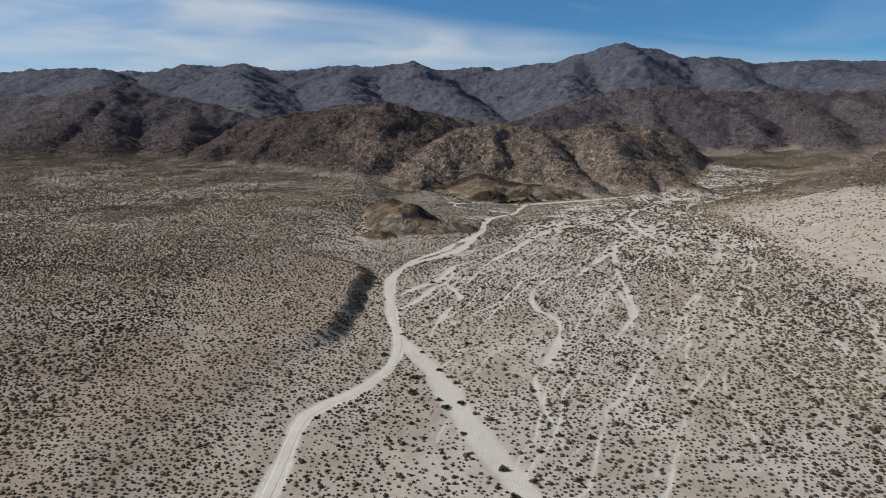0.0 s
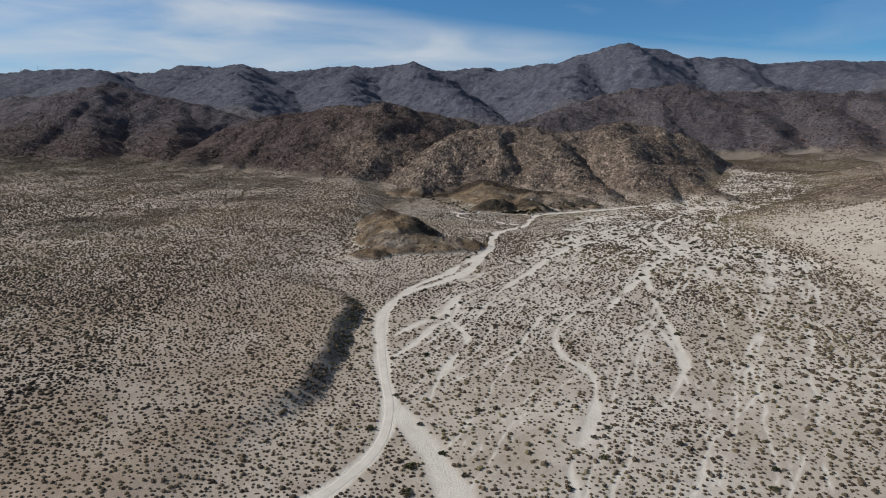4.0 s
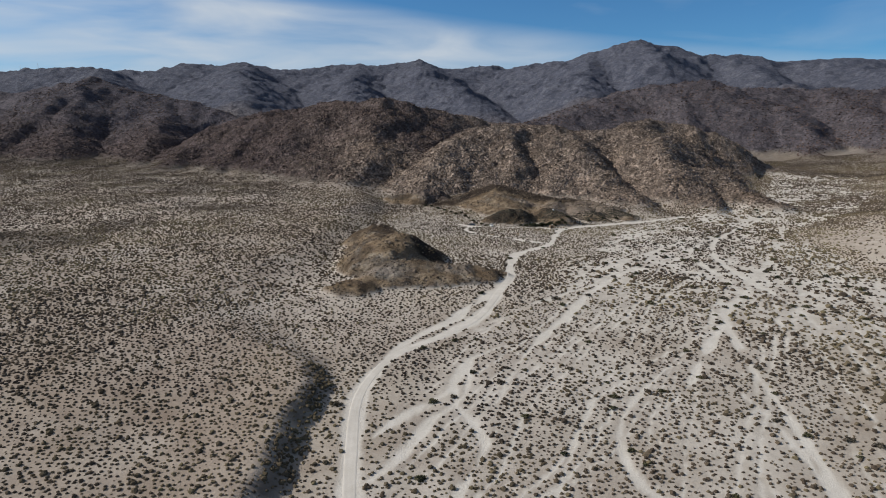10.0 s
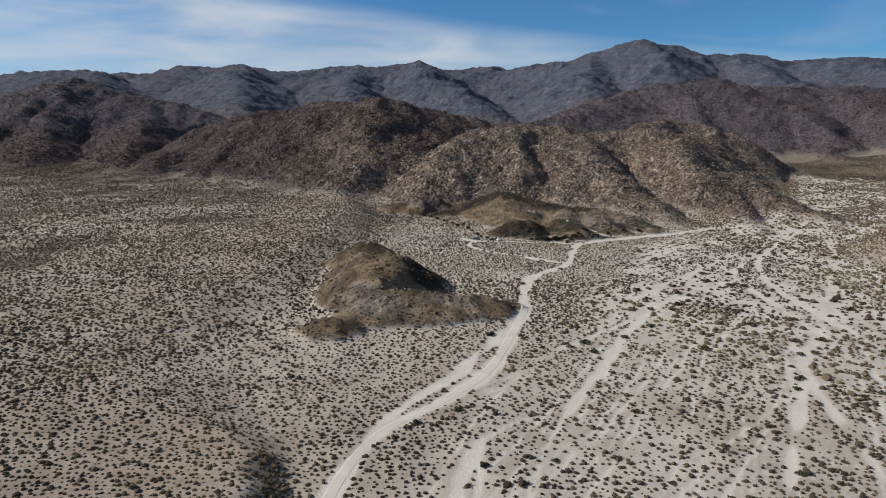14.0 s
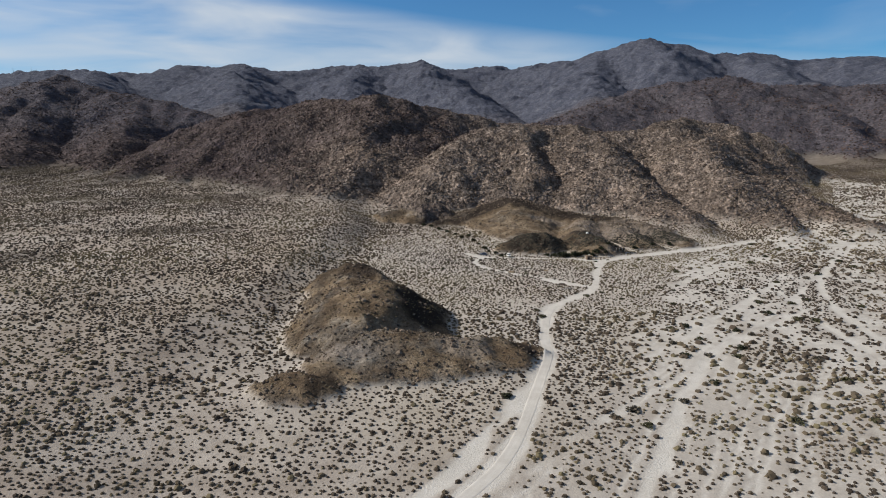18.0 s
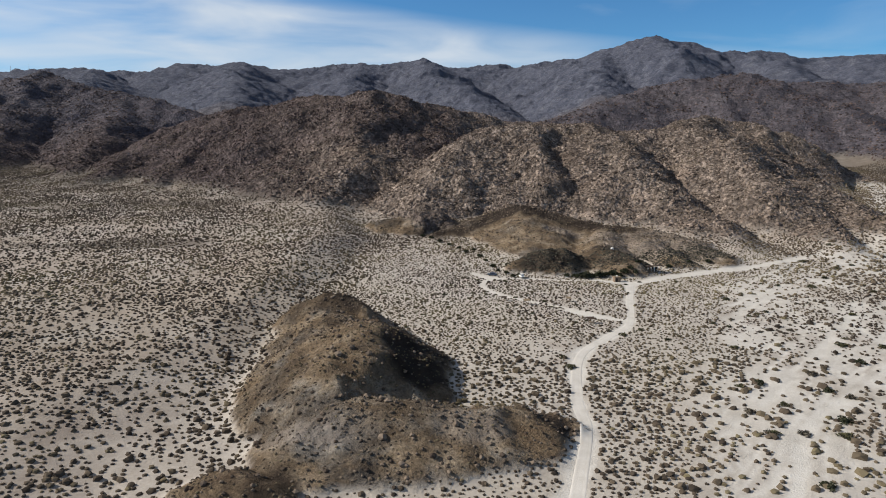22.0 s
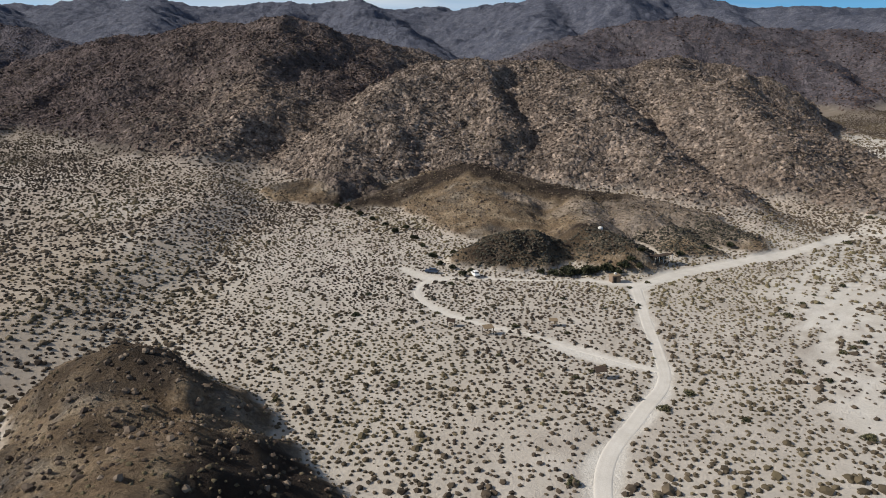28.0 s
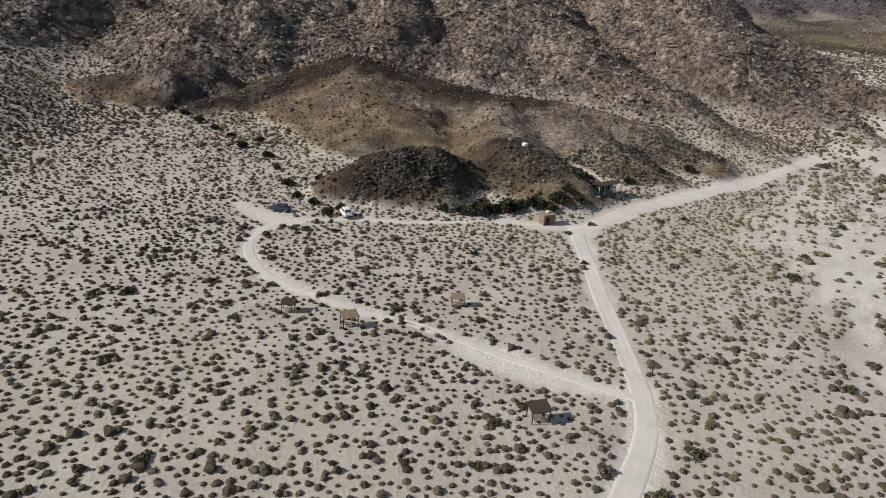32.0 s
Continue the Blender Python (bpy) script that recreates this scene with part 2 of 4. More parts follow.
def land(x, y):
    """Height, share of the terrace, of the hills and of the knolls."""
    base, up = plain(x, y)
    hill = relief(x, y, RIDGES, 10.0, 21)
    rise = np.clip(hill - base, 0, None)
    cut = ridged(x, y, 62, 4, 31) * (1 - smooth(1800, 2600, y)) + 1.3 * ridged(x, y, 330, 4, 35) * smooth(1800, 2600, y)
    hill = hill + (cut - 0.6) * np.clip(rise * np.where(y < 1900, 0.035, 0.11), 0, 12) * smooth(0, 40, rise)
    k = 5.0
    hd = np.clip(hill - base, -60, 1000)
    body = base + np.where(hd > 40, hd, k * np.log1p(np.exp(np.clip(hd, -60, 40) / k)))
    body = body - k * np.log1p(np.exp(np.clip(-60 + 0 * hd, -60, 0) / k))
    rock = smooth(1.0, 9.0, body - base)
    kn = relief(x, y, KNOLLS, 2.2, 51) + 0.45 * fbm(x, y, 16, 3, 57)
    kd = kn - body
    body = body + np.where(kd > 12, kd, 0.7 * np.log1p(np.exp(np.clip(kd, -20, 12) / 0.7)))
    knoll = smooth(0.2, 1.3, kd)
    rough = 0.55 * fbm(x, y, 13, 3, 61, 0.65) + 1.1 * np.abs(fbm(x, y, 5.5, 2, 65)) + 0.8 * fbm(x, y, 38, 2, 67)
    far = 4.4 * fbm(x, y, 40, 5, 81, 0.72) + 4.0 * (ridged(x, y, 150, 3, 84) - 0.6)
    body = body + rock * np.where(y < 1900, rough * (0.8 + 0.0006 * np.clip(y, 0, 2000)), far)
    body = body + knoll * (0.55 * fbm(x, y, 4, 2, 63) + 0.5 * np.abs(fbm(x, y, 9, 2, 64)))
    return body, up, rock, knoll

# ---------- tracks and sandy channels ----------
ROADS = {
    "road": ([(-52, 120), (-49, 160), (-48, 194), (-44, 206), (-31, 219), (-21, 237), (-19, 258), (-23, 284), (-27, 313), (-29, 345), (-21, 373), (-3, 395), (13, 420), (26, 462), (31, 482), (32, 500), (39, 531), (52, 549), (63, 563), (68, 578), (73, 598), (78, 616), (82, 631)], 3.7),
    "campground_road": ([(84, 632), (66, 636), (47, 637), (32, 640), (18, 640), (11, 630), (13, 616), (20, 606), (29, 598), (40, 590), (51, 580), (65, 568)], 2.1),
    "wash_road": ([(82, 628), (93, 637), (108, 645), (124, 652), (142, 659), (160, 667), (190, 684)], 4.6),
}
CHANNELS = [
    ([(-17, 262), (-11, 248), (-4, 234), (2, 215), (9, 196), (16, 179), (24, 160), (30, 120)], 8.5),
    ([(74, 365), (56, 342), (46, 322), (47, 300), (54, 284), (46, 250), (35, 228), (35, 208), (38, 184)], 3.2),
    ([(25, 386), (7, 372), (-1, 347), (-12, 335), (-22, 322)], 3.4),
    ([(3, 366), (1, 339), (9, 319), (-2, 287), (-6, 262)], 3.0),
    ([(125, 444), (110, 408), (88, 372), (74, 348), (56, 330)], 2.4),
    ([(116, 418), (104, 370), (97, 324), (93, 298), (80, 272), (73, 262)], 2.6),
    ([(89, 358), (93, 327), (92, 303), (86, 276)], 2.6),
    ([(110, 511), (84, 480), (66, 447), (50, 420), (27, 377), (15, 345)], 3.6),
    ([(149, 534), (124, 514), (92, 488), (76, 465), (61, 442), (48, 410)], 4.2),
    ([(155, 590), (143, 532), (136, 453), (116, 418), (102, 369), (99, 338)], 2.8),
    ([(300, 745), (240, 660), (190, 600), (160, 540), (150, 480), (150, 420), (140, 360)], 3.6),
    ([(12, 440), (2, 415), (-14, 392), (-24, 372)], 5.0),
    ([(10, 430), (22, 452), (28, 474)], 7.5),
    ([(40, 587), (50, 577), (60, 570)], 4.6),
    ([(66, 638), (84, 631), (104, 642)], 6.0),
    ([(6, 652), (14, 642), (22, 638)], 6.0),
    ([(-22, 300), (-14, 312), (-6, 330), (4, 344), (6, 366)], 3.4),
]


def spline(pts, step):
    """Points evenly along a smooth line through pts."""
    p = np.array([pts[0], *pts, pts[-1]], float)
    out = []
    for a, b, c, d in zip(p[:-3], p[1:-2], p[2:-1], p[3:]):
        n = max(2, int(np.hypot(*(c - b)) / step))
        for t in np.linspace(0, 1, n, endpoint=False):
            out.append(0.5 * (2 * b + (c - a) * t + (2 * a - 5 * b + 4 * c - d) * t * t + (3 * b - a - 3 * c + d) * t ** 3))
    out.append(p[-2])
    return np.array(out)


ROAD_LINES = {k: (spline(p, 2.0), w) for k, (p, w) in ROADS.items()}
CHANNEL_LINES = []
for _p, _w in CHANNELS:
    _s = spline(_p, 9.0)
    _u = np.linspace(0, 1, len(_s))
    _t = 0.25 + 0.75 * smooth(0, 0.3, np.minimum(_u, 1 - _u) * (1.0 if _w < 6 else 3.0))
    CHANNEL_LINES.append((np.column_stack([_s, _t]), _w * (0.85 if _w < 6 else 0.95)))


# threads of the braided wash: bearing from the canyon mouth, bend, reach, half width
_braid = random.Random(17)
BRAIDS = [(radians(-50 + 44 * (k + _braid.uniform(0.1, 0.9)) / 124), _braid.uniform(0.008, 0.03), _braid.choice((120, 160, 240, 320, 380)), _braid.choice((380, 460, 560, 700, 800)), _braid.uniform(0.3, 0.95)) for k in range(124)]


def open_ground(x, y):
    """How sandy and bare the ground is, 0 to 1: tracks, channels and the braided wash."""
    bare = np.zeros(x.shape)
    wob = 1.2 * fbm(x, y, 14, 2, 91)
    for line, w in CHANNEL_LINES:
        m = 40
        sel = (x > line[:, 0].min() - m) & (x < line[:, 0].max() + m) & (y > line[:, 1].min() - m) & (y < line[:, 1].max() + m)
        if sel.any():
            d, taper = line_distance(x[sel], y[sel], [tuple(p) for p in line])
            bare[sel] = np.maximum(bare[sel], smooth(1.0, 0.35, (d + 1.1 * wob[sel] * taper) / (w * 0.8 * taper)))
    for line, w in ROAD_LINES.values():
        sel = (x > line[:, 0].min() - 20) & (x < line[:, 0].max() + 20) & (y > line[:, 1].min() - 20) & (y < line[:, 1].max() + 20)
        if sel.any():
            d, _ = line_distance(x[sel], y[sel], [tuple(p) for p in line[::3]])
            bare[sel] = np.maximum(bare[sel], smooth(w * 0.95, w * 0.5, d + 1.0 * wob[sel]))
    # braids that fan out from the canyon mouth
    ang, rad = np.arctan2(x - 330, 800 - y), np.hypot(x - 330, y - 800)
    region = wash_share(x, y)
    sel = np.nonzero(region > 0.05)[0] if region.ndim else None
    if len(sel):
        a_, r_ = ang[sel], rad[sel]
        a_ = a_ + (2.4 * vnoise(x[sel] / 24, y[sel] / 24, 96) + 0.9 * vnoise(x[sel] / 9, y[sel] / 9, 97)) / np.maximum(r_, 60)
        thread = np.zeros(len(sel))
        for a0, bend, r0, r1, w in BRAIDS:
            c = a0 + bend * np.sin(r_ / 90 + a0 * 40) + 0.6 * bend * np.sin(r_ / 37 + a0 * 90)
            ww = w * (0.65 + 0.5 * np.sin(r_ / 55 + a0 * 70) ** 2) * smooth(r0 - 25, r0 + 10, r_) * smooth(r1 + 25, r1 - 10, r_)
            thread = np.maximum(thread, smooth(1.0, 0.45, np.abs(a_ - c) * r_ / np.maximum(ww, 0.05)))
        bare[sel] = np.maximum(bare[sel], region[sel] * thread * np.clip(1.0 + 0.6 * fbm(x[sel], y[sel], 11, 2, 90), 0.4, 1))
    return np.clip(bare, 0, 1)


def fan_share(x, y):
    """The open sandy head of the fan below the canyon mouth."""
    mottle = fbm(x, y, 13, 3, 93) + 0.5 * fbm(x, y, 60, 2, 92)
    return wash_share(x, y) * smooth(520, 370, np.hypot(x - 330, y - 800)) * smooth(-0.55, 0.25, mottle)


def wash_share(x, y):
    west = np.interp(y, [-300, 120, 170, 206, 240, 300, 350, 400, 470, 560, 630, 690, 780, 1080], [20, -25, -28, -22, -14, -16, -18, 10, 52, 92, 120, 190, 300, 455])
    east = np.interp(y, EAST_Y, EAST_X)
    w = 8 * fbm(x, y, 40, 2, 99)
    return smooth(-10, 14, x + w - west) * smooth(12, -6, x + w - east) * smooth(1090, 1010, y + 0.25 * (x - 400))


# ---------- materials ----------
def material(name):
    m = bpy.data.materials.new(name)
    m.use_nodes = True
    nt = m.node_tree
    return m, nt.nodes, nt.links, nt.nodes["Principled BSDF"]


def put(links, a, b):
    links.new(a, b)


def noise_node(nodes, links, co, scale, detail=4.0, rough=0.55):
    n = nodes.new("ShaderNodeTexNoise")
    n.inputs["Scale"].default_value, n.inputs["Detail"].default_value, n.inputs["Roughness"].default_value = scale, detail, rough
    links.new(co, n.inputs["Vector"])
    return n.outputs[0]


def ramp(nodes, links, fac, stops):
    r = nodes.new("ShaderNodeValToRGB")
    while len(r.color_ramp.elements) < len(stops):
        r.color_ramp.elements.new(0.5)
    for e, (p, c) in zip(r.color_ramp.elements, stops):
        e.position, e.color = p, (*c, 1) if len(c) == 3 else c
    links.new(fac, r.inputs[0])
    return r.outputs[0]


def mixed(nodes, links, fac, a, b, blend="MIX"):
    n = nodes.new("ShaderNodeMix")
    n.data_type, n.blend_type, n.clamp_factor = "RGBA", blend, True
    for sock, v in ((n.inputs[0], fac), (n.inputs[6], a), (n.inputs[7], b)):
        if hasattr(v, "links"):
            links.new(v, sock)
        elif isinstance(v, tuple):
            sock.default_value = (*v, 1)
        else:
            sock.default_value = v
    return n.outputs[2]


def calc(nodes, links, op, a, b, clamp=False):
    n = nodes.new("ShaderNodeMath")
    n.operation, n.use_clamp = op, clamp
    for k, v in enumerate((a, b)):
        if hasattr(v, "links"):
            links.new(v, n.inputs[k])
        else:
            n.inputs[k].default_value = v
    return n.outputs[0]


def bump(nodes, links, height, strength, distance, bsdf):
    b = nodes.new("ShaderNodeBump")
    b.inputs["Strength"].default_value, b.inputs["Distance"].default_value = strength, distance
    links.new(height, b.inputs["Height"])
    links.new(b.outputs[0], bsdf.inputs["Normal"])


def ground_material():
    m, nd, lk, bs = material("desert_ground")
    co = nd.new("ShaderNodeNewGeometry").outputs["Position"]
    at = nd.new("ShaderNodeAttribute")
    at.attribute_name = "cover"
    sep = nd.new("ShaderNodeSeparateColor")
    lk.new(at.outputs["Color"], sep.inputs[0])
    sand, rock, dark = sep.outputs[0], sep.outputs[1], sep.outputs[2]
    warm = at.outputs["Alpha"]
    n_big, n_mid, n_fine = noise_node(nd, lk, co, 0.011, 5), noise_node(nd, lk, co, 0.12, 6, 0.6), noise_node(nd, lk, co, 1.7, 6, 0.65)
    at2 = nd.new("ShaderNodeAttribute")
    at2.attribute_name = "range"
    sep2 = nd.new("ShaderNodeSeparateColor")
    lk.new(at2.outputs["Color"], sep2.inputs[0])
    # gravelly plain
    soil = ramp(nd, lk, n_mid, [(0.28, (0.265, 0.223, 0.188)), (0.52, (0.355, 0.312, 0.270)), (0.75, (0.44, 0.395, 0.347))])
    soil = mixed(nd, lk, calc(nd, lk, "MULTIPLY", calc(nd, lk, "SUBTRACT", n_big, 0.45), 2.2, True), soil, (0.35, 0.295, 0.225))
    soil = mixed(nd, lk, calc(nd, lk, "MULTIPLY", sep2.outputs[2], 0.5), soil, ramp(nd, lk, n_mid, [(0.3, (0.222, 0.164, 0.126)), (0.7, (0.340, 0.272, 0.220))]))
    # pale sand
    pale = ramp(nd, lk, n_mid, [(0.3, (0.51, 0.48, 0.435)), (0.7, (0.60, 0.572, 0.528))])
    col = mixed(nd, lk, sand, soil, pale)
    # weathered granite: blocks, with pale and rusty faces
    vo = nd.new("ShaderNodeTexVoronoi")
    vo.inputs["Scale"].default_value = 0.34
    lk.new(co, vo.inputs["Vector"])
    vs = nd.new("ShaderNodeTexVoronoi")
    vs.inputs["Scale"].default_value = 0.75
    lk.new(co, vs.inputs["Vector"])
    bw = nd.new("ShaderNodeRGBToBW")
    lk.new(vo.outputs["Color"], bw.inputs[0])
    bw2 = nd.new("ShaderNodeRGBToBW")
    lk.new(vs.outputs["Color"], bw2.inputs[0])
    stone = ramp(nd, lk, bw.outputs[0], [(0.2, (0.106, 0.082, 0.068)), (0.5, (0.180, 0.143, 0.120)), (0.8, (0.270, 0.220, 0.187))])
    stone2 = ramp(nd, lk, bw2.outputs[0], [(0.2, (0.076, 0.060, 0.051)), (0.55, (0.195, 0.158, 0.135)), (0.85, (0.36, 0.302, 0.262))])
    stone = mixed(nd, lk, 0.5, stone, stone2)
    rust = noise_node(nd, lk, co, 0.018, 4)
    stone = mixed(nd, lk, calc(nd, lk, "MULTIPLY", calc(nd, lk, "SUBTRACT", rust, 0.5), 3.0, True), stone, (0.185, 0.140, 0.112), "MIX")
    stone = mixed(nd, lk, calc(nd, lk, "MULTIPLY", calc(nd, lk, "SUBTRACT", n_mid, 0.60), 2.0, True), stone, (0.29, 0.25, 0.215))
    coarse = noise_node(nd, lk, co, 0.055, 9, 0.75)
    stone = mixed(nd, lk, 0.6, stone, ramp(nd, lk, coarse, [(0.33, (0.27, 0.27, 0.27)), (0.5, (0.46, 0.46, 0.46)), (0.68, (0.66, 0.66, 0.66))]), "OVERLAY")
    stone = mixed(nd, lk, calc(nd, lk, "MULTIPLY", sep2.outputs[0], 0.85), stone, mixed(nd, lk, coarse, mixed(nd, lk, bw2.outputs[0], (0.014, 0.010, 0.013), (0.046, 0.035, 0.039)), (0.102, 0.079, 0.083)))
    far_grain = noise_node(nd, lk, co, 0.03, 9, 0.8)
    # the blue-grey of distance haze, painted into the stone by the far share
    stone = mixed(nd, lk, calc(nd, lk, "MULTIPLY", sep2.outputs[1], 0.9), stone, ramp(nd, lk, far_grain, [(0.34, (0.034, 0.044, 0.074)), (0.5, (0.072, 0.084, 0.122)), (0.68, (0.155, 0.163, 0.195))]))
    # brush and boulders too far off to stand singly
    for size, share in ((0.16, 0.55), (0.36, 0.45)):
        dots = nd.new("ShaderNodeTexVoronoi")
        dots.inputs["Scale"].default_value = size
        lk.new(co, dots.inputs["Vector"])
        grain = nd.new("ShaderNodeRGBToBW")
        lk.new(dots.outputs["Color"], grain.inputs[0])
        tone = ramp(nd, lk, grain.outputs[0], [(0.25, (0.22, 0.22, 0.22)), (0.5, (0.48, 0.48, 0.48)), (0.78, (0.80, 0.79, 0.77))])
        stone = mixed(nd, lk, calc(nd, lk, "MULTIPLY", share, calc(nd, lk, "SUBTRACT", 1.0, calc(nd, lk, "MULTIPLY", sep2.outputs[1], 0.5))), stone, tone, "OVERLAY")
    col = mixed(nd, lk, rock, col, stone)
    # dark varnished gravel and brush-stained slopes, also shade painted on bank and knoll
    drk = ramp(nd, lk, n_mid, [(0.3, (0.020, 0.016, 0.013)), (0.6, (0.050, 0.037, 0.029)), (0.8, (0.10, 0.078, 0.060))])
    ochre = ramp(nd, lk, n_mid, [(0.3, (0.125, 0.088, 0.057)), (0.5, (0.215, 0.158, 0.103)), (0.72, (0.37, 0.298, 0.212))])
    patch = noise_node(nd, lk, co, 0.045, 7, 0.65)
    ochre = mixed(nd, lk, calc(nd, lk, "MULTIPLY", calc(nd, lk, "SUBTRACT", patch, 0.50), 7.0, True), ochre, ramp(nd, lk, n_mid, [(0.33, (0.075, 0.065, 0.056)), (0.5, (0.155, 0.135, 0.115)), (0.68, (0.33, 0.30, 0.26))]))
    ochre = mixed(nd, lk, calc(nd, lk, "MULTIPLY", calc(nd, lk, "SUBTRACT", 0.40, patch), 6.0, True), ochre, (0.075, 0.043, 0.028))
    grit = noise_node(nd, lk, co, 1.0, 8, 0.8)
    ochre = mixed(nd, lk, 0.75, ochre, ramp(nd, lk, grit, [(0.36, (0.2, 0.2, 0.2)), (0.5, (0.5, 0.5, 0.5)), (0.64, (0.82, 0.81, 0.79))]), "OVERLAY")
    col = mixed(nd, lk, dark, mixed(nd, lk, warm, col, ochre), drk)
    col = mixed(nd, lk, 0.35, col, ramp(nd, lk, n_fine, [(0.3, (0.35, 0.35, 0.35)), (0.7, (0.65, 0.65, 0.65))]), "OVERLAY")
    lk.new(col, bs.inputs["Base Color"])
    bs.inputs["Roughness"].default_value = 0.95
    bs.inputs["Specular IOR Level"].default_value = 0.12
    h = calc(nd, lk, "MULTIPLY", calc(nd, lk, "MULTIPLY", coarse, 4.5), rock)
    h = calc(nd, lk, "ADD", h, calc(nd, lk, "ADD", calc(nd, lk, "MULTIPLY", calc(nd, lk, "MULTIPLY", vo.outputs["Distance"], -2.6), rock), calc(nd, lk, "MULTIPLY", n_fine, 0.22)))
    h = calc(nd, lk, "ADD", h, calc(nd, lk, "MULTIPLY", calc(nd, lk, "MULTIPLY", far_grain, 6.0), sep2.outputs[1]))
    h = calc(nd, lk, "ADD", h, calc(nd, lk, "MULTIPLY", calc(nd, lk, "MULTIPLY", noise_node(nd, lk, co, 0.5, 8, 0.78), 2.2), warm))
    kn = calc(nd, lk, "MAXIMUM", rock, calc(nd, lk, "MULTIPLY", warm, 0.25))
    h = calc(nd, lk, "ADD", h, calc(nd, lk, "MULTIPLY", calc(nd, lk, "MULTIPLY", vs.outputs["Distance"], -0.8), kn))
    bump(nd, lk, h, 0.9, 1.0, bs)
    return m


GROUND = ground_material()


def simple_material(name, dark, light, scale=1.0, rough=0.9, island=False, metal=0.0, spec=0.15, bumps=0.0):
    m, nd, lk, bs = material(name)
    co = nd.new("ShaderNodeNewGeometry")
    n = noise_node(nd, lk, co.outputs["Position"], scale, 5, 0.6)
    if island:
        n = calc(nd, lk, "ADD", calc(nd, lk, "MULTIPLY", n, 0.35), calc(nd, lk, "MULTIPLY", co.outputs["Random Per Island"], 0.65))
    else:
        ob = nd.new("ShaderNodeObjectInfo")
        n = calc(nd, lk, "ADD", calc(nd, lk, "MULTIPLY", n, 0.75), calc(nd, lk, "MULTIPLY", ob.outputs["Random"], 0.25))
    lk.new(ramp(nd, lk, n, [(0.25, dark), (0.75, light)]), bs.inputs["Base Color"])
    bs.inputs["Roughness"].default_value, bs.inputs["Metallic"].default_value, bs.inputs["Specular IOR Level"].default_value = rough, metal, spec
    if bumps:
        bump(nd, lk, n, 0.6, bumps, bs)
    return m


def brush_material(name):
    """Desert scrub: every bush its own mix of olive, straw and grey."""
    m, nd, lk, bs = material(name)
    ge = nd.new("ShaderNodeNewGeometry")
    at = nd.new("ShaderNodeAttribute")
    at.attribute_name = "tone"
    n = noise_node(nd, lk, ge.outputs["Position"], 0.02, 3)
    base = ramp(nd, lk, at.outputs["Fac"], [(0.0, (0.050, 0.040, 0.032)), (0.35, (0.084, 0.066, 0.050)), (0.6, (0.116, 0.092, 0.067)), (0.8, (0.148, 0.121, 0.078)), (1.0, (0.172, 0.146, 0.088))])
    base = mixed(nd, lk, calc(nd, lk, "MULTIPLY", calc(nd, lk, "SUBTRACT", n, 0.5), 2.5, True), base, (0.14, 0.118, 0.065))
    lk.new(base, bs.inputs["Base Color"])
    bs.inputs["Roughness"].default_value = 0.95
    bs.inputs["Specular IOR Level"].default_value = 0.08
    return m


BRUSH = brush_material("desert_scrub")


def road_material():
    m, nd, lk, bs = material("packed_sand")
    co = nd.new("ShaderNodeNewGeometry").outputs["Position"]
    at = nd.new("ShaderNodeAttribute")
    at.attribute_name = "rut"
    n = noise_node(nd, lk, co, 0.25, 6, 0.6)
    f = noise_node(nd, lk, co, 3.0, 5, 0.6)
    col = ramp(nd, lk, n, [(0.3, (0.51, 0.48, 0.435)), (0.7, (0.61, 0.58, 0.535))])
    col = mixed(nd, lk, calc(nd, lk, "MULTIPLY", at.outputs["Fac"], 0.12), col, (0.36, 0.325, 0.285))
    col = mixed(nd, lk, 0.25, col, ramp(nd, lk, f, [(0.3, (0.4, 0.4, 0.4)), (0.7, (0.6, 0.6, 0.6))]), "OVERLAY")
    lk.new(col, bs.inputs["Base Color"])
    bs.inputs["Roughness"].default_value = 0.95
    bs.inputs["Specular IOR Level"].default_value = 0.12
    bump(nd, lk, f, 0.5, 0.08, bs)
    return m


PACKED = road_material()


# ---------- mesh helpers ----------
def mesh_from_arrays(name, verts, faces, mats, smooth_shade=False):
    """A mesh from numpy arrays; every face has the same number of corners."""
    me = bpy.data.meshes.new(name)
    n, k = faces.shape
    me.vertices.add(len(verts))
    me.vertices.foreach_set("co", np.ascontiguousarray(verts, dtype=np.float32).ravel())
    me.loops.add(n * k)
    me.loops.foreach_set("vertex_index", np.ascontiguousarray(faces, dtype=np.int32).ravel())
    me.polygons.add(n)
    me.polygons.foreach_set("loop_start", np.arange(0, n * k, k, dtype=np.int32))
    me.polygons.foreach_set("loop_total", np.full(n, k, dtype=np.int32))
    me.polygons.foreach_set("use_smooth", np.full(n, smooth_shade, dtype=bool))
    for mt in mats:
        me.materials.append(mt)
    me.update(calc_edges=True)
    return me


def float_attribute(me, name, values):
    a = me.attributes.new(name, "FLOAT", "POINT")
    a.data.foreach_set("value", np.ascontiguousarray(values, dtype=np.float32))


# ---------- ground: one sheet from behind the start to the far range ----------
def ground_rows():
    ys, y = [], -260.0
    while y < 4980:
        ys.append(y)
        y += float(np.interp(y, [-260, 90, 150, 520, 700, 900, 1200, 2000, 4600], [14, 4, 1.9, 1.7, 1.6, 2.0, 3.6, 11, 24]))
    return np.array(ys)


